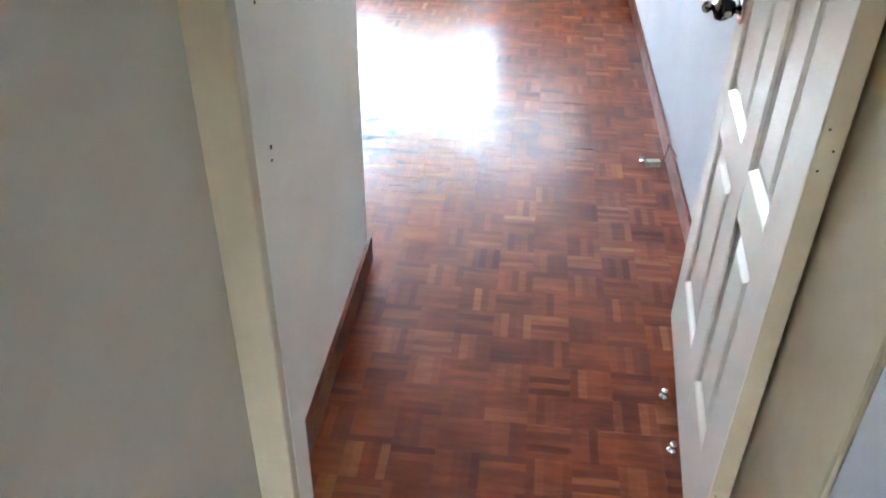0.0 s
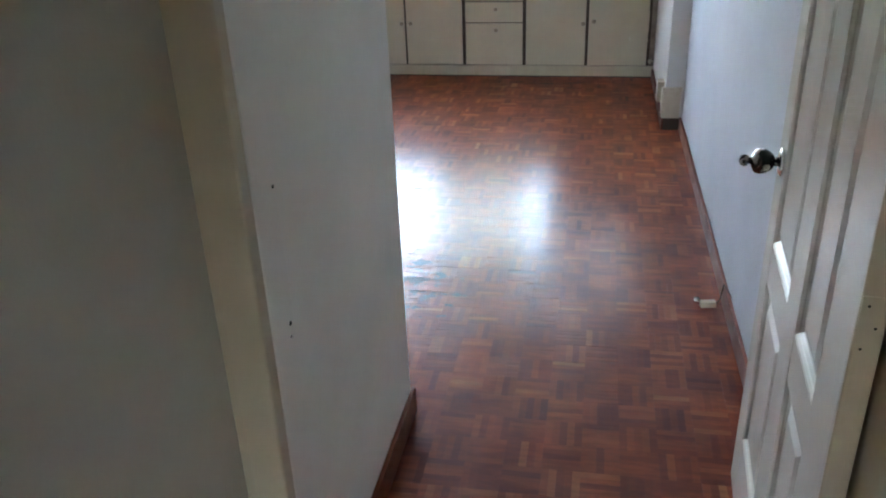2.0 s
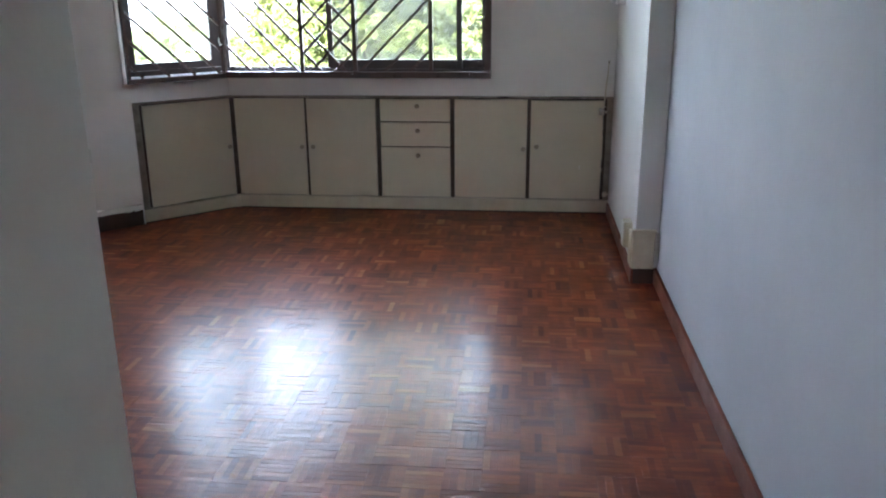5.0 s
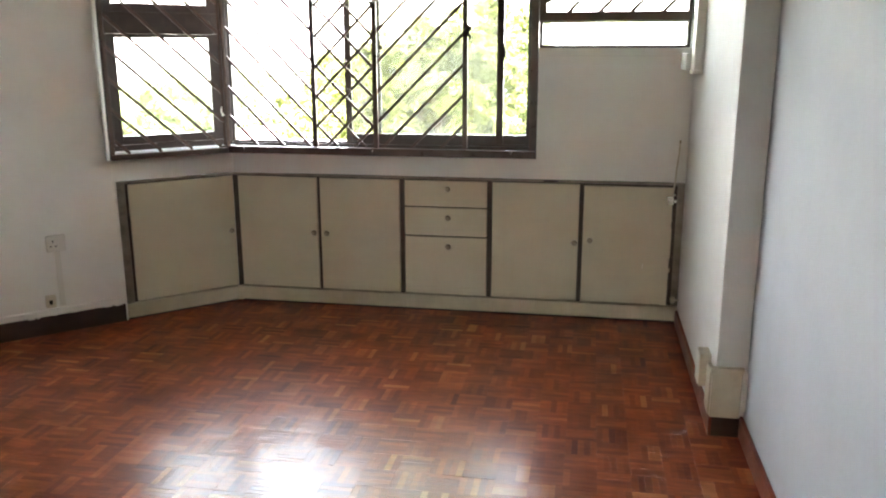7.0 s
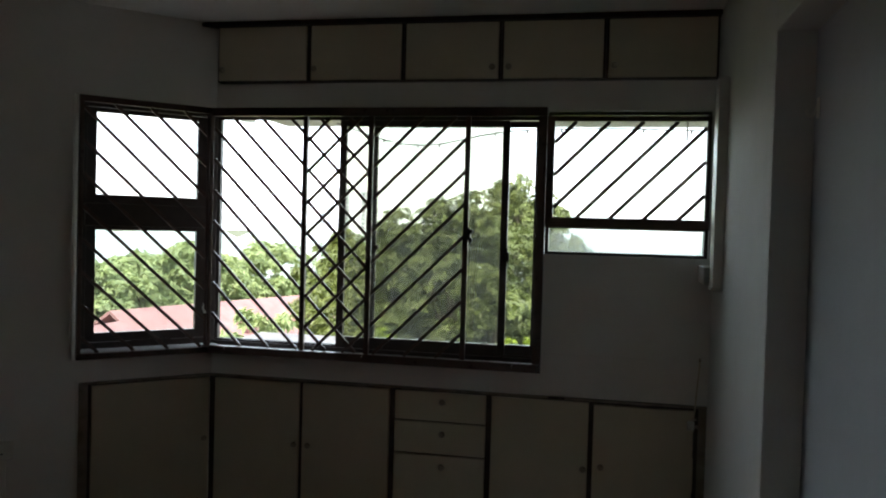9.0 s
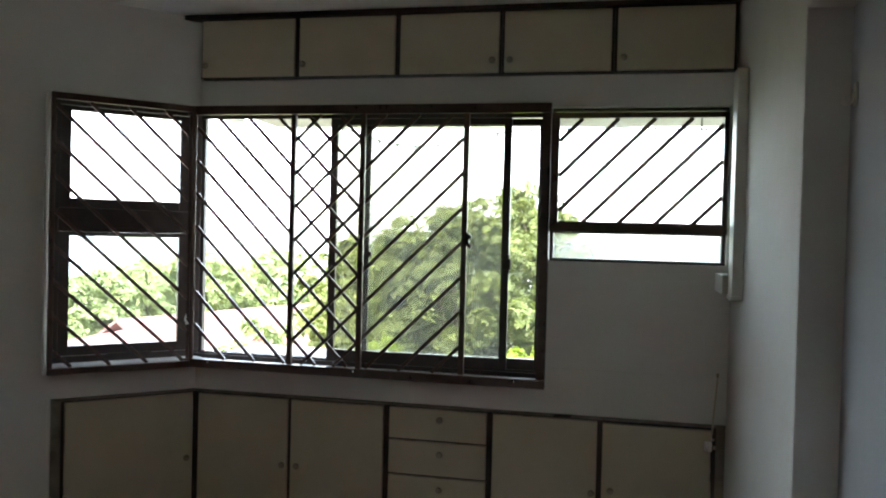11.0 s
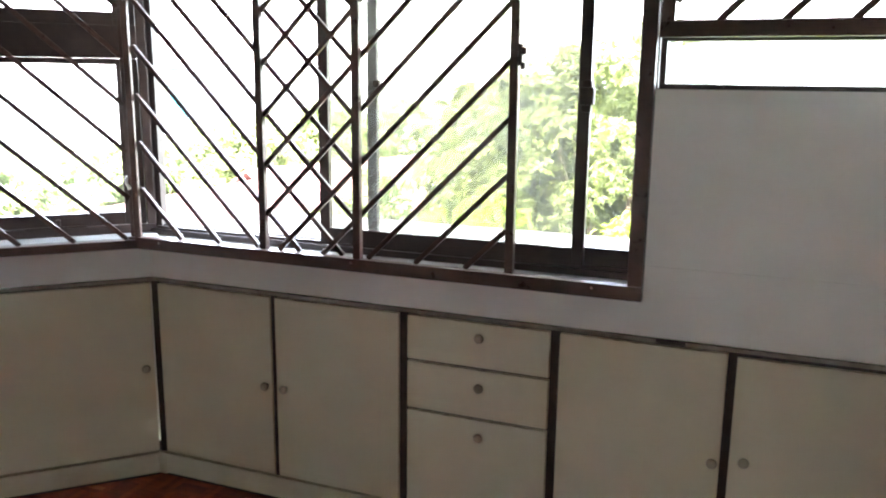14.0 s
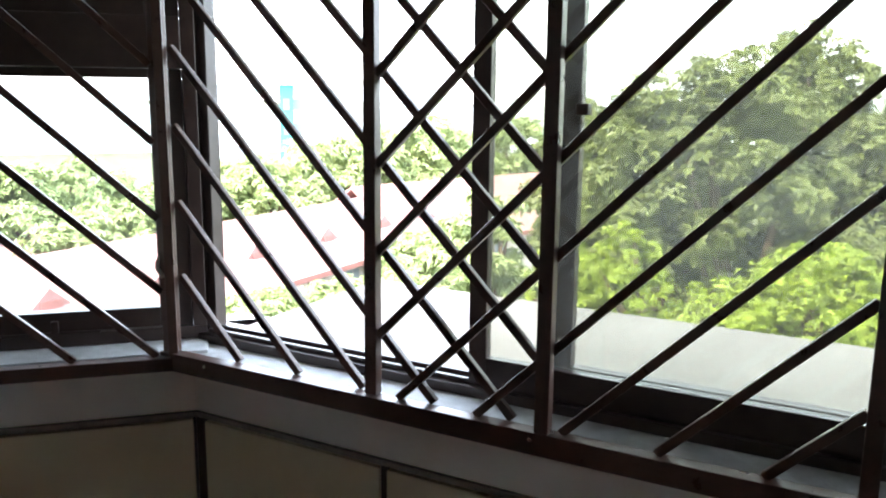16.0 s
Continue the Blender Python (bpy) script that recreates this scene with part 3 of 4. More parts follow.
def sash(r, x0, x1, z0, z1, y, side, foot, pane):
    s = part("sash", boxes((x0, x0 + side, y - 0.012, y + 0.012, z0, z1), (x1 - side, x1, y - 0.012, y + 0.012, z0, z1), (x0 + side, x1 - side, y - 0.012, y + 0.012, z0, z0 + foot), (x0 + side, x1 - side, y - 0.012, y + 0.012, z1 - 0.03, z1), bevel=0.0015), ALU, r)
    p = part("pane", boxes((x0 + side, x1 - side, y - 0.002, y + 0.002, z0 + foot, z1 - 0.03)), pane, s)
    p.visible_shadow = False
    return s


w1 = window_frame(BACK, "window_1", "dark aluminium sliding window pushed open behind a grille", -1.605, 0.158, 0.915, 2.15, 0.022, ((-1.640, -1.606, 0.085, 0.115, 0.915, 2.15),))
for z0, z1, y0 in ((0.937, 0.947, 0.062), (0.937, 0.947, 0.098), (2.11, 2.128, 0.05)):
    part("track", boxes((-1.582, 0.136, y0 - 0.004, y0 + 0.004, z0, z1)), ALU, w1)
s1 = sash(w1, -0.905, -0.025, 0.943, 2.11, 0.066, 0.036, 0.052, DUSTY)
s2 = sash(w1, -0.745, 0.134, 0.943, 2.11, 0.098, 0.034, 0.052, CLEAR)
part("latch", boxes((-0.055, -0.012, 0.035, 0.054, 1.41, 1.46), (-0.05, -0.02, 0.04, 0.054, 1.39, 1.48), bevel=0.004), STRIP, s1)
part("latch", boxes((-0.712, -0.690, 0.06, 0.085, 1.452, 1.472), (-0.712, -0.704, 0.07, 0.085, 1.435, 1.49), bevel=0.003), STRIP, s2)
part("sill", boxes((-1.575, 0.158, -0.050, 0.12, 0.889, 0.916), bevel=0.003), SILL, w1, "dusty pale cement sill")

w2 = window_frame(LEFT, "window_2", "dark aluminium side window with two panes", -0.649, 0.030, 0.924, 2.15, 0.030, ((-0.625, -0.001, 0.045, 0.115, 1.535, 1.645), (-0.625, -0.001, 0.102, 0.114, 1.515, 1.5345), (-0.625, -0.001, 0.102, 0.114, 1.6455, 1.665), (-0.625, -0.605, 0.102, 0.114, 0.955, 1.5145), (-0.022, -0.001, 0.102, 0.114, 0.955, 1.5145), (-0.625, -0.605, 0.102, 0.114, 1.6655, 2.119), (-0.022, -0.001, 0.102, 0.114, 1.6655, 2.119)), 0.055, 0.115)
part("corner_mullion", boxes((0.004, 0.075, 0.117, 0.165, 0.885, 2.15), bevel=0.003), ALU, w2)
for z0, z1 in ((0.955, 1.534), (1.646, 2.118)):
    s = part("sash", boxes((-0.624, -0.572, 0.07, 0.10, z0, z1), (-0.072, -0.002, 0.07, 0.10, z0, z1), (-0.572, -0.072, 0.07, 0.10, z0, z0 + 0.045), (-0.572, -0.072, 0.07, 0.10, z1 - 0.02, z1), bevel=0.0015), ALU, w2)
    p = part("pane", boxes((-0.572, -0.072, 0.083, 0.087, z0 + 0.045, z1 - 0.02)), CLEAR, s)
    p.visible_shadow = False
part("sill", boxes((-0.649, 0.03, -0.039, 0.12, 0.886, 0.9230), bevel=0.003), SILL, w2, "dusty pale cement sill")

w3 = window_frame(BACK, "window_3", "dark aluminium small high window with fixed lower pane", 0.162, 0.925, 1.456, 2.15, 0.016, ((0.178, 0.909, 0.045, 0.115, 1.585, 1.640),))
for z0, z1, pane in ((1.472, 1.585, FROSTED), (1.640, 2.134, CLEAR)):
    p = part("pane", boxes((0.178, 0.909, 0.078, 0.082, z0, z1)), pane, w3)
    p.visible_shadow = False

# ---- skirtings ----
def skirting(name, a, b, m, material, h=0.095, t=0.014):
    bm = boxes((a, b, -t, 0, 0, h), bevel=0.003)
    ob = structure(name, bm, material, "dark red-brown varnished wooden skirting board", "skirting board")
    ob.matrix_basis = m
    return ob


skirting("baseboard_right", -5.298, -1.17, pose(1.058, 0, 0, 0, 0, -90), SKIRT, 0.085)
skirting("baseboard_pillar", -6.63, -5.286, pose(0.945, 0, 0, 0, 0, -90), SKIRT, 0.078)
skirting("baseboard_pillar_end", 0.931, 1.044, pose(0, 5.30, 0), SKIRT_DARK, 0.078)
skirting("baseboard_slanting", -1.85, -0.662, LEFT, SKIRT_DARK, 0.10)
skirting("baseboard_passage", 0.0, 1.05, PASSAGE @ pose(0, 0, 0, 0, 0, 90), SKIRT, 0.10)
skirting("baseboard_passage_end", 0.0, 2.8, pose(-0.06, 2.122, 0, 0, 0, 180), SKIRT, 0.10)

# ---- outside ----
G = -7.5
structure("ground", boxes((-900, 900, -900, 900, G - 1, G)), GROUND, "grass and bare earth far below", "ground")
structure("ledge", boxes((-1.75, 4.0, 6.775, 7.68, 0.70, 0.855), bevel=0.006), CONCRETE, "weathered pale concrete ledge outside the window", "ledge")
structure("eave", boxes((-1.62, 4.0, 6.775, 7.72, 2.205, 2.285)), FACADE, "pale painted eave over the window", "eave")
structure("facade_below", boxes((-1.2, 4, 6.9, 7.1, G, 0.69)), FACADE, "pale outer wall of the building", "wall")


def leaf_cloud(rng, clumps, per, size):
    """Vertices and faces of drooping leaves in rosettes at the twig ends of each clump."""
    k = 7
    m = max(1, per // k) * len(clumps)
    c = np.repeat(np.array([p for p, r in clumps]), m // len(clumps), axis=0)
    rad = np.repeat(np.array([r for p, r in clumps]), m // len(clumps))
    d = rng.normal(size=(m, 3))
    d /= np.linalg.norm(d, axis=1, keepdims=True)
    d[:, 2] = np.where(d[:, 2] < -0.45, -d[:, 2], d[:, 2])
    tip = c + d * (rad * rng.choice((0.5, 0.8, 0.95, 1.05, 1.15), m))[:, None] * np.array([1, 1, 0.8])
    up = d * 0.8 + np.array([0, 0, 0.6]) + rng.normal(size=(m, 3)) * 0.25
    up /= np.linalg.norm(up, axis=1, keepdims=True)
    e1 = np.cross(up, rng.normal(size=(m, 3)))
    e1 /= np.linalg.norm(e1, axis=1, keepdims=True)
    e2 = np.cross(up, e1)
    turn = np.tile(np.arange(k) * 2 * math.pi / k, m) + rng.normal(0, 0.3, m * k)
    up, e1, e2, tip = (np.repeat(q, k, axis=0) for q in (up, e1, e2, tip))
    out = e1 * np.cos(turn)[:, None] + e2 * np.sin(turn)[:, None]
    ax = out + up * rng.uniform(-0.1, 0.55, m * k)[:, None] + np.array([0, 0, -0.30])
    ax /= np.linalg.norm(ax, axis=1, keepdims=True)
    sd = np.cross(ax, up)
    sd /= np.linalg.norm(sd, axis=1, keepdims=True) + 1e-6
    nm = np.cross(sd, ax)
    L = size * rng.uniform(0.7, 1.3, m * k)[:, None]
    W = L * 0.20
    v = np.stack([tip, tip + ax * L * 0.5 + sd * W + nm * L * 0.06, tip + ax * L - nm * L * 0.12, tip + ax * L * 0.5 - sd * W + nm * L * 0.06], axis=1).reshape(-1, 3)
    i = np.arange(m * k)[:, None] * 4
    f = np.concatenate([i + np.array([[0, 1, 2]]), i + np.array([[0, 2, 3]])], axis=0)
    return v, f


def limb(bm, a, b, r0, r1, seg=7):
    a, b = Vector(a), Vector(b)
    q = (b - a).to_track_quat("Z", "Y")
    rings = []
    for k in range(4):
        t = k / 3
        c = a.lerp(b, t) + Vector((math.sin(t * 5 + a.x), math.cos(t * 4 + a.y), 0)) * r0 * 0.5 * t * (1 - t) * 4
        r = r0 + (r1 - r0) * t
        rings.append([bm.verts.new(c + q @ Vector((r * math.cos(2 * math.pi * i / seg), r * math.sin(2 * math.pi * i / seg), 0))) for i in range(seg)])
    for p, n in zip(rings, rings[1:]):
        for i in range(seg):
            bm.faces.new((p[i], p[(i + 1) % seg], n[(i + 1) % seg], n[i]))


def tree(seed, x, y, top, rx, rz, leaves, per, count, size, label, base=G):
    """Trunk with limbs, and a crown of leaf clumps spread over an uneven dome."""
    rng = np.random.default_rng(seed)
    r = root("tree", pose(x, y, base), label, "tree", "trees below the window")
    h = top - base
    cz = h - rz
    bm = bmesh.new()
    limb(bm, (0, 0, -0.1), (0.2, 0.1, cz - rz * 0.4), 0.04 * h * 0.8, 0.02 * h, 9)
    clumps = []
    for k in range(count):
        a = rng.uniform(0, 2 * math.pi)
        u = rng.uniform(-0.80, 1.0)
        s = math.sqrt(max(0.0, 1 - u * u)) * rng.uniform(0.45, 1.08)
        wob = 0.82 + 0.25 * math.sin(3 * a + seed) * math.cos(2 * u + seed)
        p = (rx * s * wob * math.cos(a), rx * s * wob * math.sin(a), cz + rz * u * rng.uniform(0.75, 1.0) * (0.9 + 0.2 * wob) - 0.12 * rx)
        clumps.append((p, rng.uniform(0.09, 0.20) * rx * (0.75 if u > 0.6 else 1)))
    for p, q in clumps[:14]:
        limb(bm, (0.2, 0.1, cz - rz * 0.5), p, 0.012 * h, 0.004 * h)
    part("trunk", bm, BARK, r)
    v, f = leaf_cloud(rng, clumps, per, size)
    me = bpy.data.meshes.new("crown")
    me.from_pydata(v.tolist(), [], f.tolist())
    me.materials.append(leaves)
    crown = new("crown", me)
    crown.parent = r
    return r


def polar(az, dist):
    a = radians(az)
    return -0.1 - dist * math.sin(a), 5.4 + dist * math.cos(a)


def put_tree(seed, az, dist, el, rx, rz, leaves, per, count, size, label, base=G):
    x, y = polar(az, dist)
    return tree(seed, x, y, 1.5 + dist * math.tan(radians(el)), rx, rz, leaves, per, count, size, label, base)


MANGO = "large leafy mango tree with dense dark green crown"
put_tree(1, 9.6, 15, 3.3, 2.6, 3.6, LEAF_DARK, 154, 420, 0.125, MANGO)
put_tree(2, 15.6, 15.5, 1.0, 2.0, 3.0, LEAF_DARK, 154, 380, 0.125, MANGO)
put_tree(3, 5.4, 17.5, 4.6, 2.2, 3.8, LEAF_DARK, 154, 360, 0.135, MANGO)
put_tree(10, 0.8, 16, -0.3, 2.0, 3.4, LEAF_DARK, 147, 320, 0.13, MANGO)
put_tree(4, -8.0, 18, -4.6, 3.4, 3.4, LEAF_DARK, 105, 220, 0.18, MANGO)
put_tree(5, -19.0, 20, -6.0, 3.6, 3.4, LEAF_DARK, 98, 200, 0.19, MANGO)
put_tree(11, 19.6, 20, -0.2, 1.4, 2.4, LEAF_DARK, 126, 240, 0.15, "slender leafy mango tree beyond the ledge")
YOUNG = "bright yellow-green young tree below the ledge"
put_tree(6, 4.0, 10.5, -8.6, 1.8, 1.6, LEAF_BRIGHT, 140, 300, 0.068, YOUNG)
put_tree(7, -4.5, 10.5, -8.8, 1.9, 1.6, LEAF_BRIGHT, 140, 260, 0.068, YOUNG)
put_tree(8, 15.8, 12, -8.6, 0.9, 1.3, LEAF_BRIGHT, 126, 110, 0.075, YOUNG)
put_tree(12, 20.0, 13, -9.0, 0.8, 1.2, LEAF_BRIGHT, 126, 100, 0.075, YOUNG)
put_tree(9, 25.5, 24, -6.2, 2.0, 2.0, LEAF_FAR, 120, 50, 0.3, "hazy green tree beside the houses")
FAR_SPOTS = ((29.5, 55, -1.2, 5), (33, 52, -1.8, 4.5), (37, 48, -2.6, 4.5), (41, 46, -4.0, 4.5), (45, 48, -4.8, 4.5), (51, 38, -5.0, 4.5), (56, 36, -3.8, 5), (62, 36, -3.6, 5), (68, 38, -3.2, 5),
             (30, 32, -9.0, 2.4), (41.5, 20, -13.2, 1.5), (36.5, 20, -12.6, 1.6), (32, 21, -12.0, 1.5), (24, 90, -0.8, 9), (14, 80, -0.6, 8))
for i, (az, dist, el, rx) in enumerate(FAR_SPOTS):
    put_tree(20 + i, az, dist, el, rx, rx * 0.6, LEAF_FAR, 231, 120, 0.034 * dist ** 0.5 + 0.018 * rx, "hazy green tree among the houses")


def house(az, dist, turn, w, d, z_eave, z_ridge, label):
    x, y = polar(az, dist)
    r = root("house", pose(x, y, G, 0, 0, turn), label, "house", "houses below the window")
    e, t = z_eave - G, z_ridge - G
    part("wall", boxes((-w / 2, w / 2, -d / 2, d / 2, 0, e)), HOUSE_WALL, r)
    for s in (-1, 1):
        bm = bmesh.new()
        v = [bm.verts.new(c) for c in ((-w / 2 - 0.4, s * (d / 2 + 0.6), e - 0.25), (w / 2 + 0.4, s * (d / 2 + 0.6), e - 0.25), (w / 2 + 0.4, 0, t), (-w / 2 - 0.4, 0, t))]
        f = bm.faces.new(v if s < 0 else v[::-1])
        ext = bmesh.ops.extrude_face_region(bm, geom=[f])["geom"]
        bmesh.ops.translate(bm, vec=(0, 0, -0.15), verts=[g2 for g2 in ext if isinstance(g2, bmesh.types.BMVert)])
        bmesh.ops.recalc_face_normals(bm, faces=bm.faces)
        part("roof", bm, ROOF_TILE, r)
    for q in (-1, 1):
        part("fascia", boxes((-w / 2 - 0.4, w / 2 + 0.4, q * (d / 2 + 0.62) - 0.04, q * (d / 2 + 0.62) + 0.04, e - 0.42, e - 0.22)), FASCIA, r)
    # small gabled vents on the slope towards the window
    for i in range(int(w / 4)):
        cx = -w / 2 + (i + 0.5) * 4
        bm = bmesh.new()
        y0, z0 = -d * 0.36, e + (t - e) * 0.26
        v = [bm.verts.new(c) for c in ((cx - 0.7, y0, z0), (cx + 0.7, y0, z0), (cx, y0, z0 + 0.6), (cx - 0.7, y0 + 1.6, z0), (cx + 0.7, y0 + 1.6, z0), (cx, y0 + 1.6, z0 + 0.6))]
        for f in ((0, 1, 2), (3, 5, 4), (0, 2, 5, 3), (1, 4, 5, 2), (0, 3, 4, 1)):
            bm.faces.new([v[q] for q in f])
        vent = part("roof_vent", bm, ROOF_TILE, r)
        part("louvre", boxes((cx - 0.32, cx + 0.32, y0 - 0.05, y0 - 0.01, z0 + 0.04, z0 + 0.28)), FASCIA, vent)
    n = max(2, int(w / 2.2))
    for i in range(n):
        cx = -w / 2 + (i + 0.5) * w / n
        for zz in (e - 1.6, e - 4.2):
            if zz > 0.3:
                wd = part("window", boxes((cx - 0.5, cx + 0.5, -d / 2 - 0.04, -d / 2 + 0.02, zz, zz + 1.0)), HOUSE_WALL, r)
                part("pane", boxes((cx - 0.42, cx - 0.03, -d / 2 - 0.05, -d / 2, zz + 0.08, zz + 0.92), (cx + 0.03, cx + 0.42, -d / 2 - 0.05, -d / 2, zz + 0.08, zz + 0.92)), FAR_GLASS, wd)
    return r


house(44.7, 29.7, 90, 20, 5.5, -4.5, -3.0, "long pale house with a pink tiled roof")
house(27, 42, 70, 14, 7, -4.6, -2.6, "pale house with a pink tiled roof")
house(63, 34, 100, 10, 6, -4.2, -2.8, "pale house with a pink tiled roof")


def tower(az, dist, w, h, turn, material, label):
    x, y = polar(az, dist)
    r = root("apartment_building", pose(x, y, G, 0, 0, turn), label, "building", "far buildings")
    part("wall", boxes((-w / 2, w / 2, -5, 5, 0, h)), material, r)
    part("roof", boxes((-w / 2 - 0.5, w / 2 + 0.5, -5.5, 5.5, h, h + 0.5)), FAR_WALL, r)
    n, k = max(1, int(w / 3.2)), int(h / 3)
    for i in range(n):
        for j in range(k):
            cx, cz = -w / 2 + (i + 0.5) * w / n, 1.2 + j * 3
            part("window", boxes((cx - min(0.9, w * 0.2), cx + min(0.9, w * 0.2), -5.08, -4.9, cz, cz + 1.3)), FAR_GLASS, r)
    return r


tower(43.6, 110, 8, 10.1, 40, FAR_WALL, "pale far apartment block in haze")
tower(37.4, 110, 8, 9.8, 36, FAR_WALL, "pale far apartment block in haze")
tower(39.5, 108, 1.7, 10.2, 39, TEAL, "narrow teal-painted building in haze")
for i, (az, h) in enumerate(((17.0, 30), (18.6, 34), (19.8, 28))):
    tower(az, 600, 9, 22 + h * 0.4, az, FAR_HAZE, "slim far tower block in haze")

# low distance behind the houses, its haze put into the pale colour
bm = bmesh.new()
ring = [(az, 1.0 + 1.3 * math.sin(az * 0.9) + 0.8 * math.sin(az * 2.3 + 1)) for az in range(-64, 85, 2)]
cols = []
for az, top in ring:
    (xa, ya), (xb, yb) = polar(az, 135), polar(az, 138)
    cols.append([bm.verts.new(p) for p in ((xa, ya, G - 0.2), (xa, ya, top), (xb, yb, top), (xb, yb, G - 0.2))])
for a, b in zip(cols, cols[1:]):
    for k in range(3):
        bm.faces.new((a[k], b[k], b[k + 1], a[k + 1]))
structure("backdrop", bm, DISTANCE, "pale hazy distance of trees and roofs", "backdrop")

# ---- fittings and small things ----
def thing(name, bm, material, label, category, m=None, smooth=False, group=""):
    ob = tagged(link(name, bm, material, None, smooth), label, category, group)
    if m is not None:
        ob.matrix_basis = m
    return ob


# white trunking in the corner by the small window
d = root("cable_trunking", pose(0, 0, 0), "white plastic trunking running up the wall corner", "trunking", "trunking")
part("duct", boxes((0.903, 0.9445, 6.285, 6.40, 1.35, 2.238), bevel=0.004), PLASTIC, d)
part("elbow", boxes((0.880, 0.9445, 6.402, 6.649, 1.352, 1.430), bevel=0.004), PLASTIC, d)
part("end_cap", boxes((0.899, 0.9445, 6.281, 6.404, 1.335, 1.353), bevel=0.003), PLASTIC, d)
# boxed cable run round the pillar foot
d = root("cable_trunking", pose(0, 0, 0), "cream painted boxed trunking round the pillar foot", "trunking", "trunking")
part("end_cover", boxes((0.932, 1.040, 5.280, 5.2995, 0.080, 0.258), bevel=0.003), BEIGE_PLASTIC, d)
part("lip", boxes((0.926, 1.046, 5.272, 5.2995, 0.259, 0.282), bevel=0.003), BEIGE_PLASTIC, d)
part("side_cover", boxes((0.926, 0.9445, 5.301, 5.40, 0.080, 0.258), bevel=0.003), BEIGE_PLASTIC, d)
part("upright", boxes((1.041, 1.0575, 5.262, 5.2995, 0.12, 0.27), bevel=0.002), PLASTIC, d)
d = root("socket_box", pose(0, 0, 0), "cream surface-mounted socket box low on the pillar", "socket")
part("box", boxes((0.902, 0.9445, 5.41, 5.50, 0.150, 0.285), bevel=0.005), BEIGE_PLASTIC, d)
part("face", boxes((0.897, 0.9015, 5.414, 5.496, 0.156, 0.279), bevel=0.002), PLASTIC, d)


def wall_socket(m):
    r = root("wall_socket", m, "white three-pin wall socket with switch and cover strip", "socket")
    part("plate", boxes((-0.046, 0.046, -0.012, 0, -0.043, 0.043), bevel=0.004), PLASTIC, r)
    for x, z, w, h in ((-0.014, 0.012, 0.005, 0.011), (-0.026, -0.014, 0.010, 0.005), (-0.002, -0.014, 0.010, 0.005)):
        part("pin_hole", boxes((x - w / 2, x + w / 2, -0.0128, -0.011, z - h / 2, z + h / 2)), HOLE, r)
    part("switch", boxes((0.018, 0.034, -0.017, -0.011, 0.006, 0.030), bevel=0.002), PLASTIC, r)
    part("cover_strip", boxes((-0.012, 0.016, -0.008, 0, -0.335, -0.044), bevel=0.002), PLASTIC, r)
    return r


wall_socket(LEFT @ pose(-0.975, 0, 0.480))
d = root("telephone_socket", LEFT @ pose(-1.03, 0, 0.150), "small aged beige telephone socket above the skirting", "socket")
part("box", boxes((-0.024, 0.024, -0.026, 0, -0.004, 0.060), bevel=0.004), BEIGE_PLASTIC, d)
part("jack", boxes((-0.010, 0.006, -0.0275, -0.0255, 0.014, 0.036)), HOLE, d)
s = structure("trim_slanting", boxes((-1.85, -0.664, -0.022, 0, 0.101, 0.135), bevel=0.005), WALL, "white painted cap over the skirting with chipped edge", "skirting cap")
s.matrix_basis = LEFT
crng = np.random.default_rng(3)
for k in range(9):
    x = crng.uniform(-1.5, -0.68)
    w = crng.uniform(0.01, 0.05)
    part("paint_smear", boxes((x, x + w, -0.0155, -0.0138, 0.100 - crng.uniform(0.002, 0.007), 0.1005)), WALL, s)

# wall edge bead of the slanting wall beside the cabinet
s = structure("trim_edge", boxes((-0.664, -0.651, -0.006, 0.0, 0.136, 0.78), bevel=0.002), WALL, "white plaster bead at the wall edge", "trim")
s.matrix_basis = LEFT
s = structure("trim_patch", boxes((0.17, 0.938, -0.0025, 0.0, 0.905, 0.975), bevel=0.001), WALL, "faint ridge of patched plaster", "plaster patch")
s.matrix_basis = BACK
s = structure("trim_window_edge", boxes((-0.690, -0.676, -0.020, 0.0, 0.885, 2.165), bevel=0.004), WALL, "ragged white plaster edge round the side window", "trim")
s.matrix_basis = LEFT

# broken cabinet corner: latch, bare chipboard, cord up to a hook
d = root("padlock_hasp", UNDER @ pose(0.878, -0.018, 0.675), "worn steel hasp at the scraped cabinet corner", "hasp")
part("plate", boxes((-0.022, 0.012, -0.004, 0.001, -0.022, 0.022), bevel=0.001), CHROME, d)
part("staple", boxes((0.012, 0.026, -0.014, 0.001, -0.010, 0.008), (0.0, 0.02, -0.012, -0.004, 0.026, 0.038), bevel=0.002), CHROME, d)
for z0, z1, w in ((0.36, 0.52, 0.007), (0.285, 0.305, 0.012), (0.56, 0.575, 0.004)):
    thing("chipboard_scrape", boxes((0.8845, 0.8845 + w * 0.5, -0.0192, -0.004, z0, z1), bevel=0.001), CHIP, "pale bare chipboard where the laminate broke away", "scrape", UNDER)
thing("paint_drip", boxes((0.745, 0.749, -0.0195, -0.018, 0.30, 0.325), bevel=0.0004), WALL, "white paint drip on the cabinet door", "paint drip", UNDER)
d = root("cord", BACK, "thin pale cord hanging from a wall hook", "cord")
tube("line", arc([(0.904, -0.004, 0.985), (0.901, -0.006, 0.92), (0.895, -0.005, 0.85), (0.888, -0.014, 0.76), (0.882, -0.016, 0.70)]), 0.0034, BEIGE_PLASTIC, d)
part("hook", boxes((0.899, 0.909, -0.012, 0.0, 0.976, 0.994), bevel=0.003), KNOB_PAINT, d)
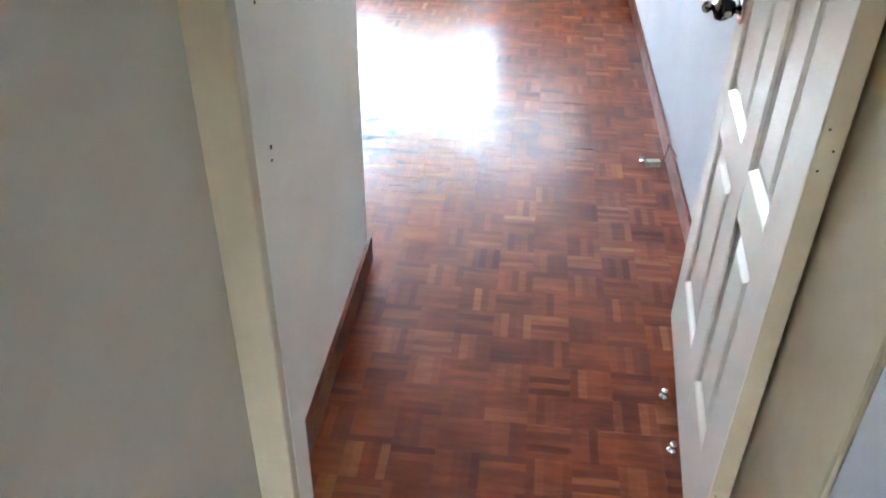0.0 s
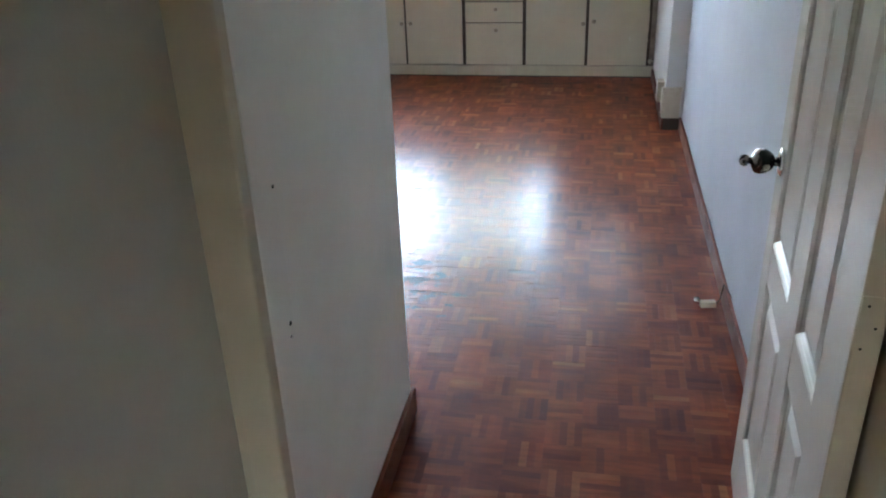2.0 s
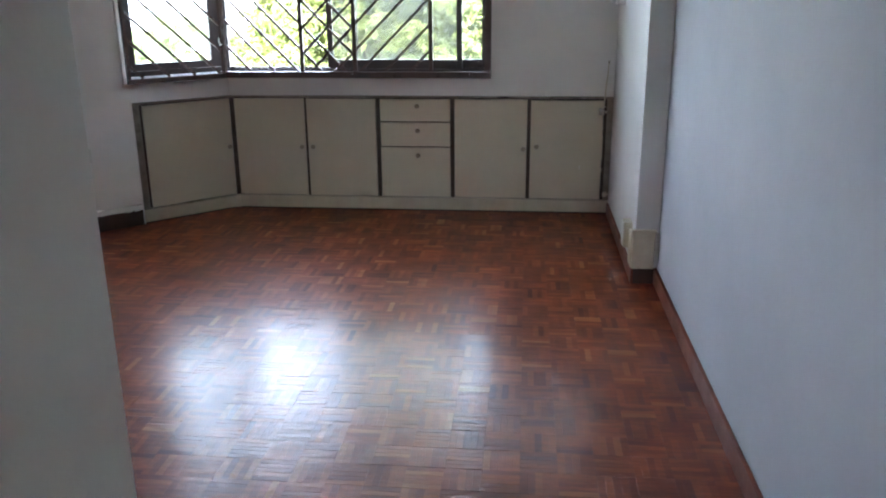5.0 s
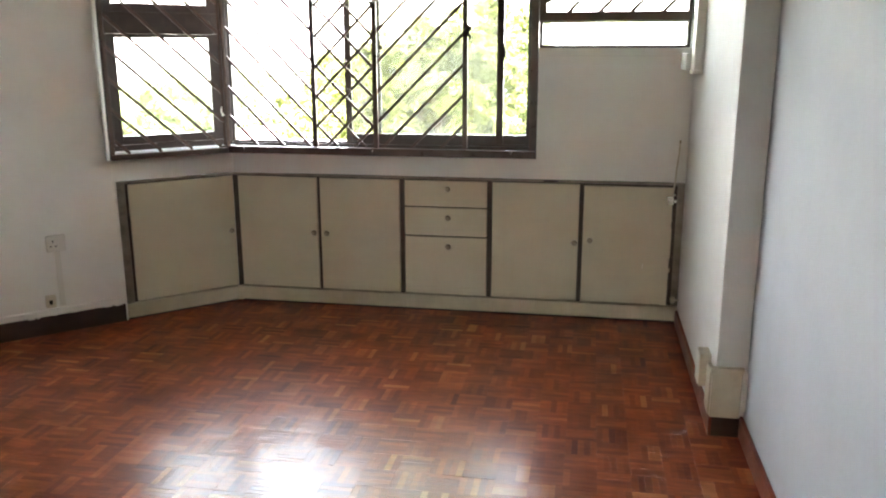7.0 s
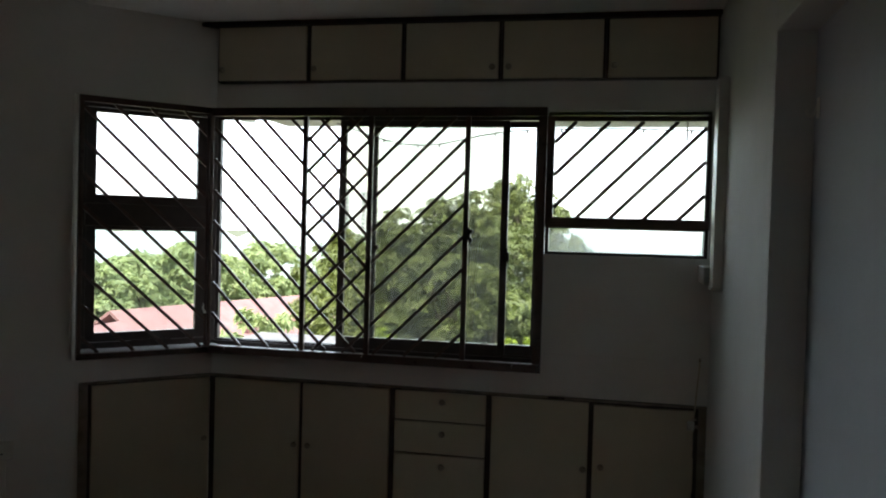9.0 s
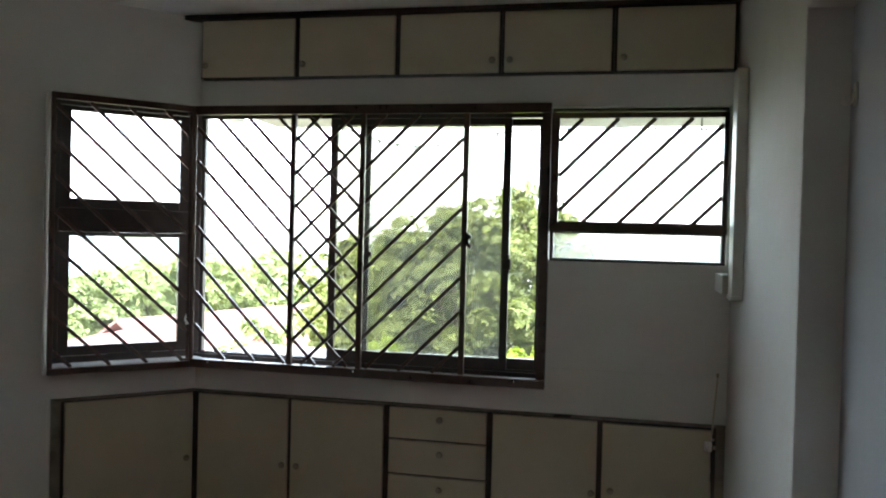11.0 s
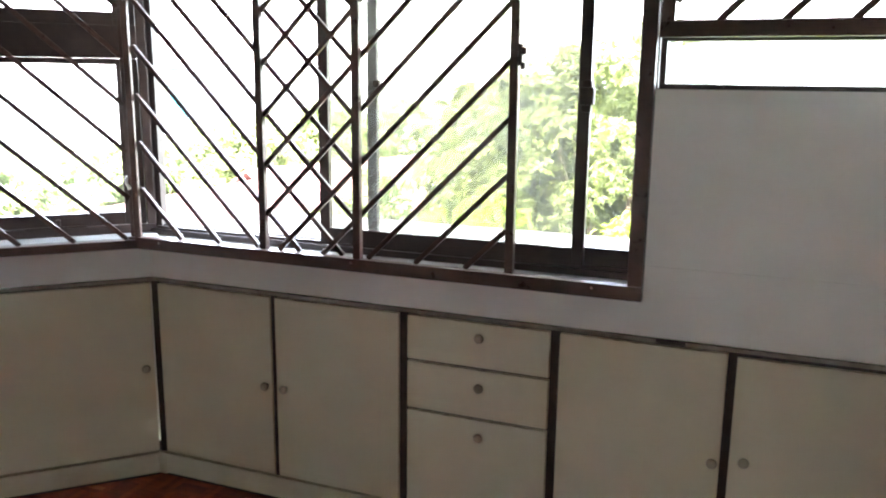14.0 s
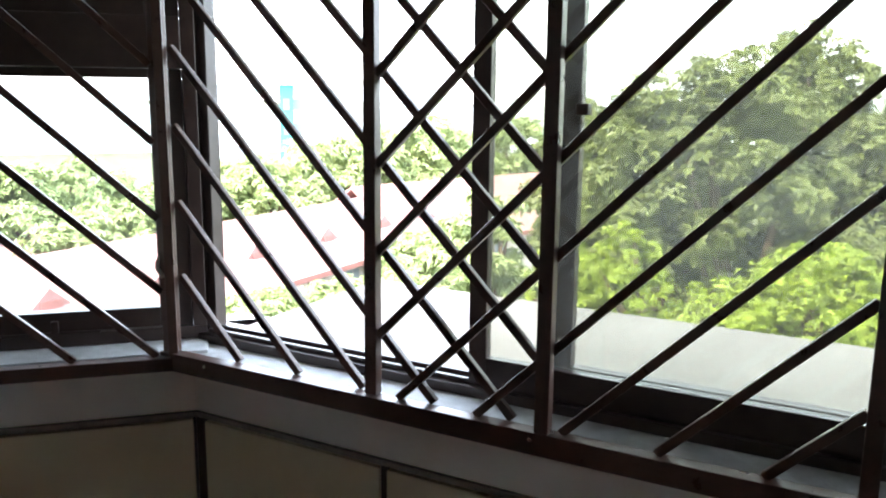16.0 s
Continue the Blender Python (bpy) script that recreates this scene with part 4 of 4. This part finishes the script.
b = lathe([(0.004, 0), (0.006, 0.02), (0.016, 0.024), (0.019, 0.034), (0.015, 0.044), (0.004, 0.048)], 14)
thing("door_stopper", b, BEIGE_PLASTIC, "round pale rubber door stopper on the wall", "door stopper", pose(0.945, 6.60, 0.145, 0, -90, 0), True)
thing("edging_chip", boxes((0.205, 0.285, -0.0085, -0.004, 0.757, 0.7695), bevel=0.002), STRIP, "dark chip where the edging has worn off", "chip", BACK)

# hook, nails and old latch holes
d = root("wall_hook", pose(1.058, 5.24, 1.95, 0, 0, -90), "small white plastic wall hook", "hook")
part("plate", boxes((-0.013, 0.013, -0.005, 0, -0.03, 0.03), bevel=0.002), PLASTIC, d)
tube("prong", arc([(0, -0.005, 0.005), (0, -0.014, -0.022), (0, -0.030, -0.022), (0, -0.034, -0.004)]), 0.0045, PLASTIC, d)
for y, z, r, nm in ((1.072, 1.225, 0.0034, "nail_hole"), (1.070, 0.985, 0.0042, "latch_hole"), (1.066, 0.962, 0.0028, "latch_hole")):
    thing(nm, lathe([(r, 0), (r * 0.9, 0.0012)], 10), HOLE, "small dark hole in the painted door frame", "hole", pose(0.028, y, z, 0, 90, 0))

# lead on the floor
d = root("cable_plug", pose(0.985, 2.965, 0, 0, 0, 10), "small beige block plug on the floor with thin black lead", "plug")
part("body", boxes((-0.028, 0.030, -0.014, 0.014, 0.0, 0.024), bevel=0.002), BEIGE_PLASTIC, d)
part("tip", lathe([(0.010, 0), (0.013, 0.010), (0.013, 0.020), (0.006, 0.026)], 12), CHROME, d, "tarnished round metal tip").matrix_basis = pose(-0.048, 0.03, 0.014, 0, 90, 0)
tube("lead", arc([(0.032, 0, 0.012), (0.048, 0.004, 0.03), (0.056, 0.006, 0.075), (0.062, 0.0, 0.088), (0.050, -0.25, 0.088), (0.0, -0.62, 0.087)]), 0.0022, HOLE, d)
for y in (1.405, 1.60):
    thing("door_stop", lathe([(0.013, 0), (0.013, 0.003), (0.006, 0.006), (0.005, 0.016), (0.009, 0.019), (0.008, 0.025)], 14), CHROME, "small chrome stop on the floor beside the open door", "door stop", pose(0.886, y, 0.001), True)

# tie on the side grille and window stay
d = root("cloth_tie", LEFT @ pose(-0.055, -0.045, 1.10), "strip of white cloth knotted on the grille", "cloth tie")
tube("loop", arc([(0, 0.0, 0.05), (-0.012, -0.006, 0.02), (0.002, -0.012, 0.0), (0.016, 0, 0.02), (0.012, 0.004, -0.03), (0.020, 0, -0.06)]), 0.005, PLASTIC, d)
part("knot", boxes((-0.009, 0.011, -0.012, 0.006, -0.008, 0.012), bevel=0.005), PLASTIC, d)
part("stay", boxes((-0.40, -0.20, 0.05, 0.056, 0.952, 0.960), (-0.30, -0.285, 0.045, 0.058, 0.958, 0.985), bevel=0.001), ALU, w2)
for x in (-1.46, -0.72, 0.03):
    part("screw", lathe([(0.005, 0), (0.004, 0.002)], 8), CHROME, bpy.data.objects["window_grille"]).matrix_basis = pose(x, GY - 0.014, 0.916, 90, 0, 0)

# string of clips under the eave, wire on the ledge
d = root("string_line", pose(0, 7.5, 0), "thin grey string with small clips slung under the eave", "string")
pts = arc([(-1.2, 0, 2.20), (-0.9, 0, 2.10), (-0.6, 0, 2.07), (-0.15, 0, 2.15), (0.4, 0, 2.17), (1.1, 0, 2.16), (2.0, 0, 2.18)], 8)
tube("line", pts, 0.0045, WIRE, d)
for k in range(2, len(pts) - 2, 3):
    p = pts[k]
    part("clip", boxes((p[0] - 0.006, p[0] + 0.006, -0.004, 0.004, p[2] - 0.022, p[2] + 0.006), bevel=0.002), WIRE, d)
thing("cable_end", boxes((0.862, 0.872, 7.3, 7.31, 2.08, 2.204)), WIRE, "thin dark cable end hanging from the eave", "cable")
wire = tube("loose_wire", arc([(0.02, 7.30, 0.90), (0.02, 7.28, 0.862), (0.12, 7.20, 0.86), (0.22, 7.17, 0.86), (0.30, 7.06, 0.86)]), 0.005, WIRE)
tagged(wire, "thin grey wire lying on the concrete ledge", "wire")

# ---- parquet, piece by piece ----
SQ, NF = 0.116, 5
FW = SQ / NF


def finger_mesh(l, w):
    bm = bmesh.new()
    g = 0.0003
    top = [bm.verts.new((sx * (l / 2 - g), sy * (w / 2 - g), 0.0)) for sx, sy in ((-1, -1), (1, -1), (1, 1), (-1, 1))]
    low = [bm.verts.new((sx * l / 2, sy * w / 2, -0.0002)) for sx, sy in ((-1, -1), (1, -1), (1, 1), (-1, 1))]
    bot = [bm.verts.new((sx * l / 2, sy * w / 2, -0.012)) for sx, sy in ((-1, -1), (1, -1), (1, 1), (-1, 1))]
    bm.faces.new(top)
    for a, b in ((low, top), (bot, low)):
        for i in range(4):
            bm.faces.new((a[i], a[(i + 1) % 4], b[(i + 1) % 4], b[i]))
    me = bpy.data.meshes.new("parquet_finger")
    bm.to_mesh(me)
    bm.free()
    me.materials.append(PARQUET)
    return me


rng = np.random.default_rng(7)
FINGER = finger_mesh(SQ - 0.0002, FW - 0.0001)
base_v = np.array([v.co[:] for v in FINGER.vertices])
base_f = [tuple(p.vertices) for p in FINGER.polygons]
VERTS, FACES, made = [], [], 0
for i in range(-28, 11):
    for j in range(-16, 58):
        cx, cy = -0.01 + i * SQ, j * SQ
        if cx < -0.14 and cy < 2.15 or cx > 1.14 or cy > 6.72 or cx < -3.0:
            continue
        if cx + cy * 0 < -1.5 and cy - cx > 8.45:
            continue
        turn = (i + j) % 2
        lift, lean, lean2 = rng.normal(0, 0.0001), rng.normal(0, 0.0060), rng.normal(0, 0.0042)
        for k in range(NF):
            o = (k - (NF - 1) / 2) * FW
            x, y = (cx, cy + o) if turn else (cx + o, cy)
            rot = rng.normal(0, 0.0012) + (0 if turn else math.pi / 2)
            tilt, tilt2, z = lean + rng.normal(0, 0.0085), lean2 + rng.normal(0, 0.0022), lift + rng.normal(0, 0.00006)
            m = Matrix.Translation((x, y, z)) @ Euler((tilt, tilt2, rot)).to_matrix().to_4x4()
            if 1.20 < cy < 2.35 and 0.28 < cx < 0.95 and made < 300:
                ob = new("parquet_finger", FINGER)
                ob.parent, ob.matrix_basis = floor, m
                made += 1
            else:
                b0 = len(VERTS)
                VERTS.extend([(m @ Vector(v))[:] for v in base_v])
                FACES.extend([tuple(b0 + q for q in f) for f in base_f])
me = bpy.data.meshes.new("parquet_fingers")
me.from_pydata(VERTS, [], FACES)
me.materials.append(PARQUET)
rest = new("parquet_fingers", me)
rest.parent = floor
tagged(rest, kind="stuff")
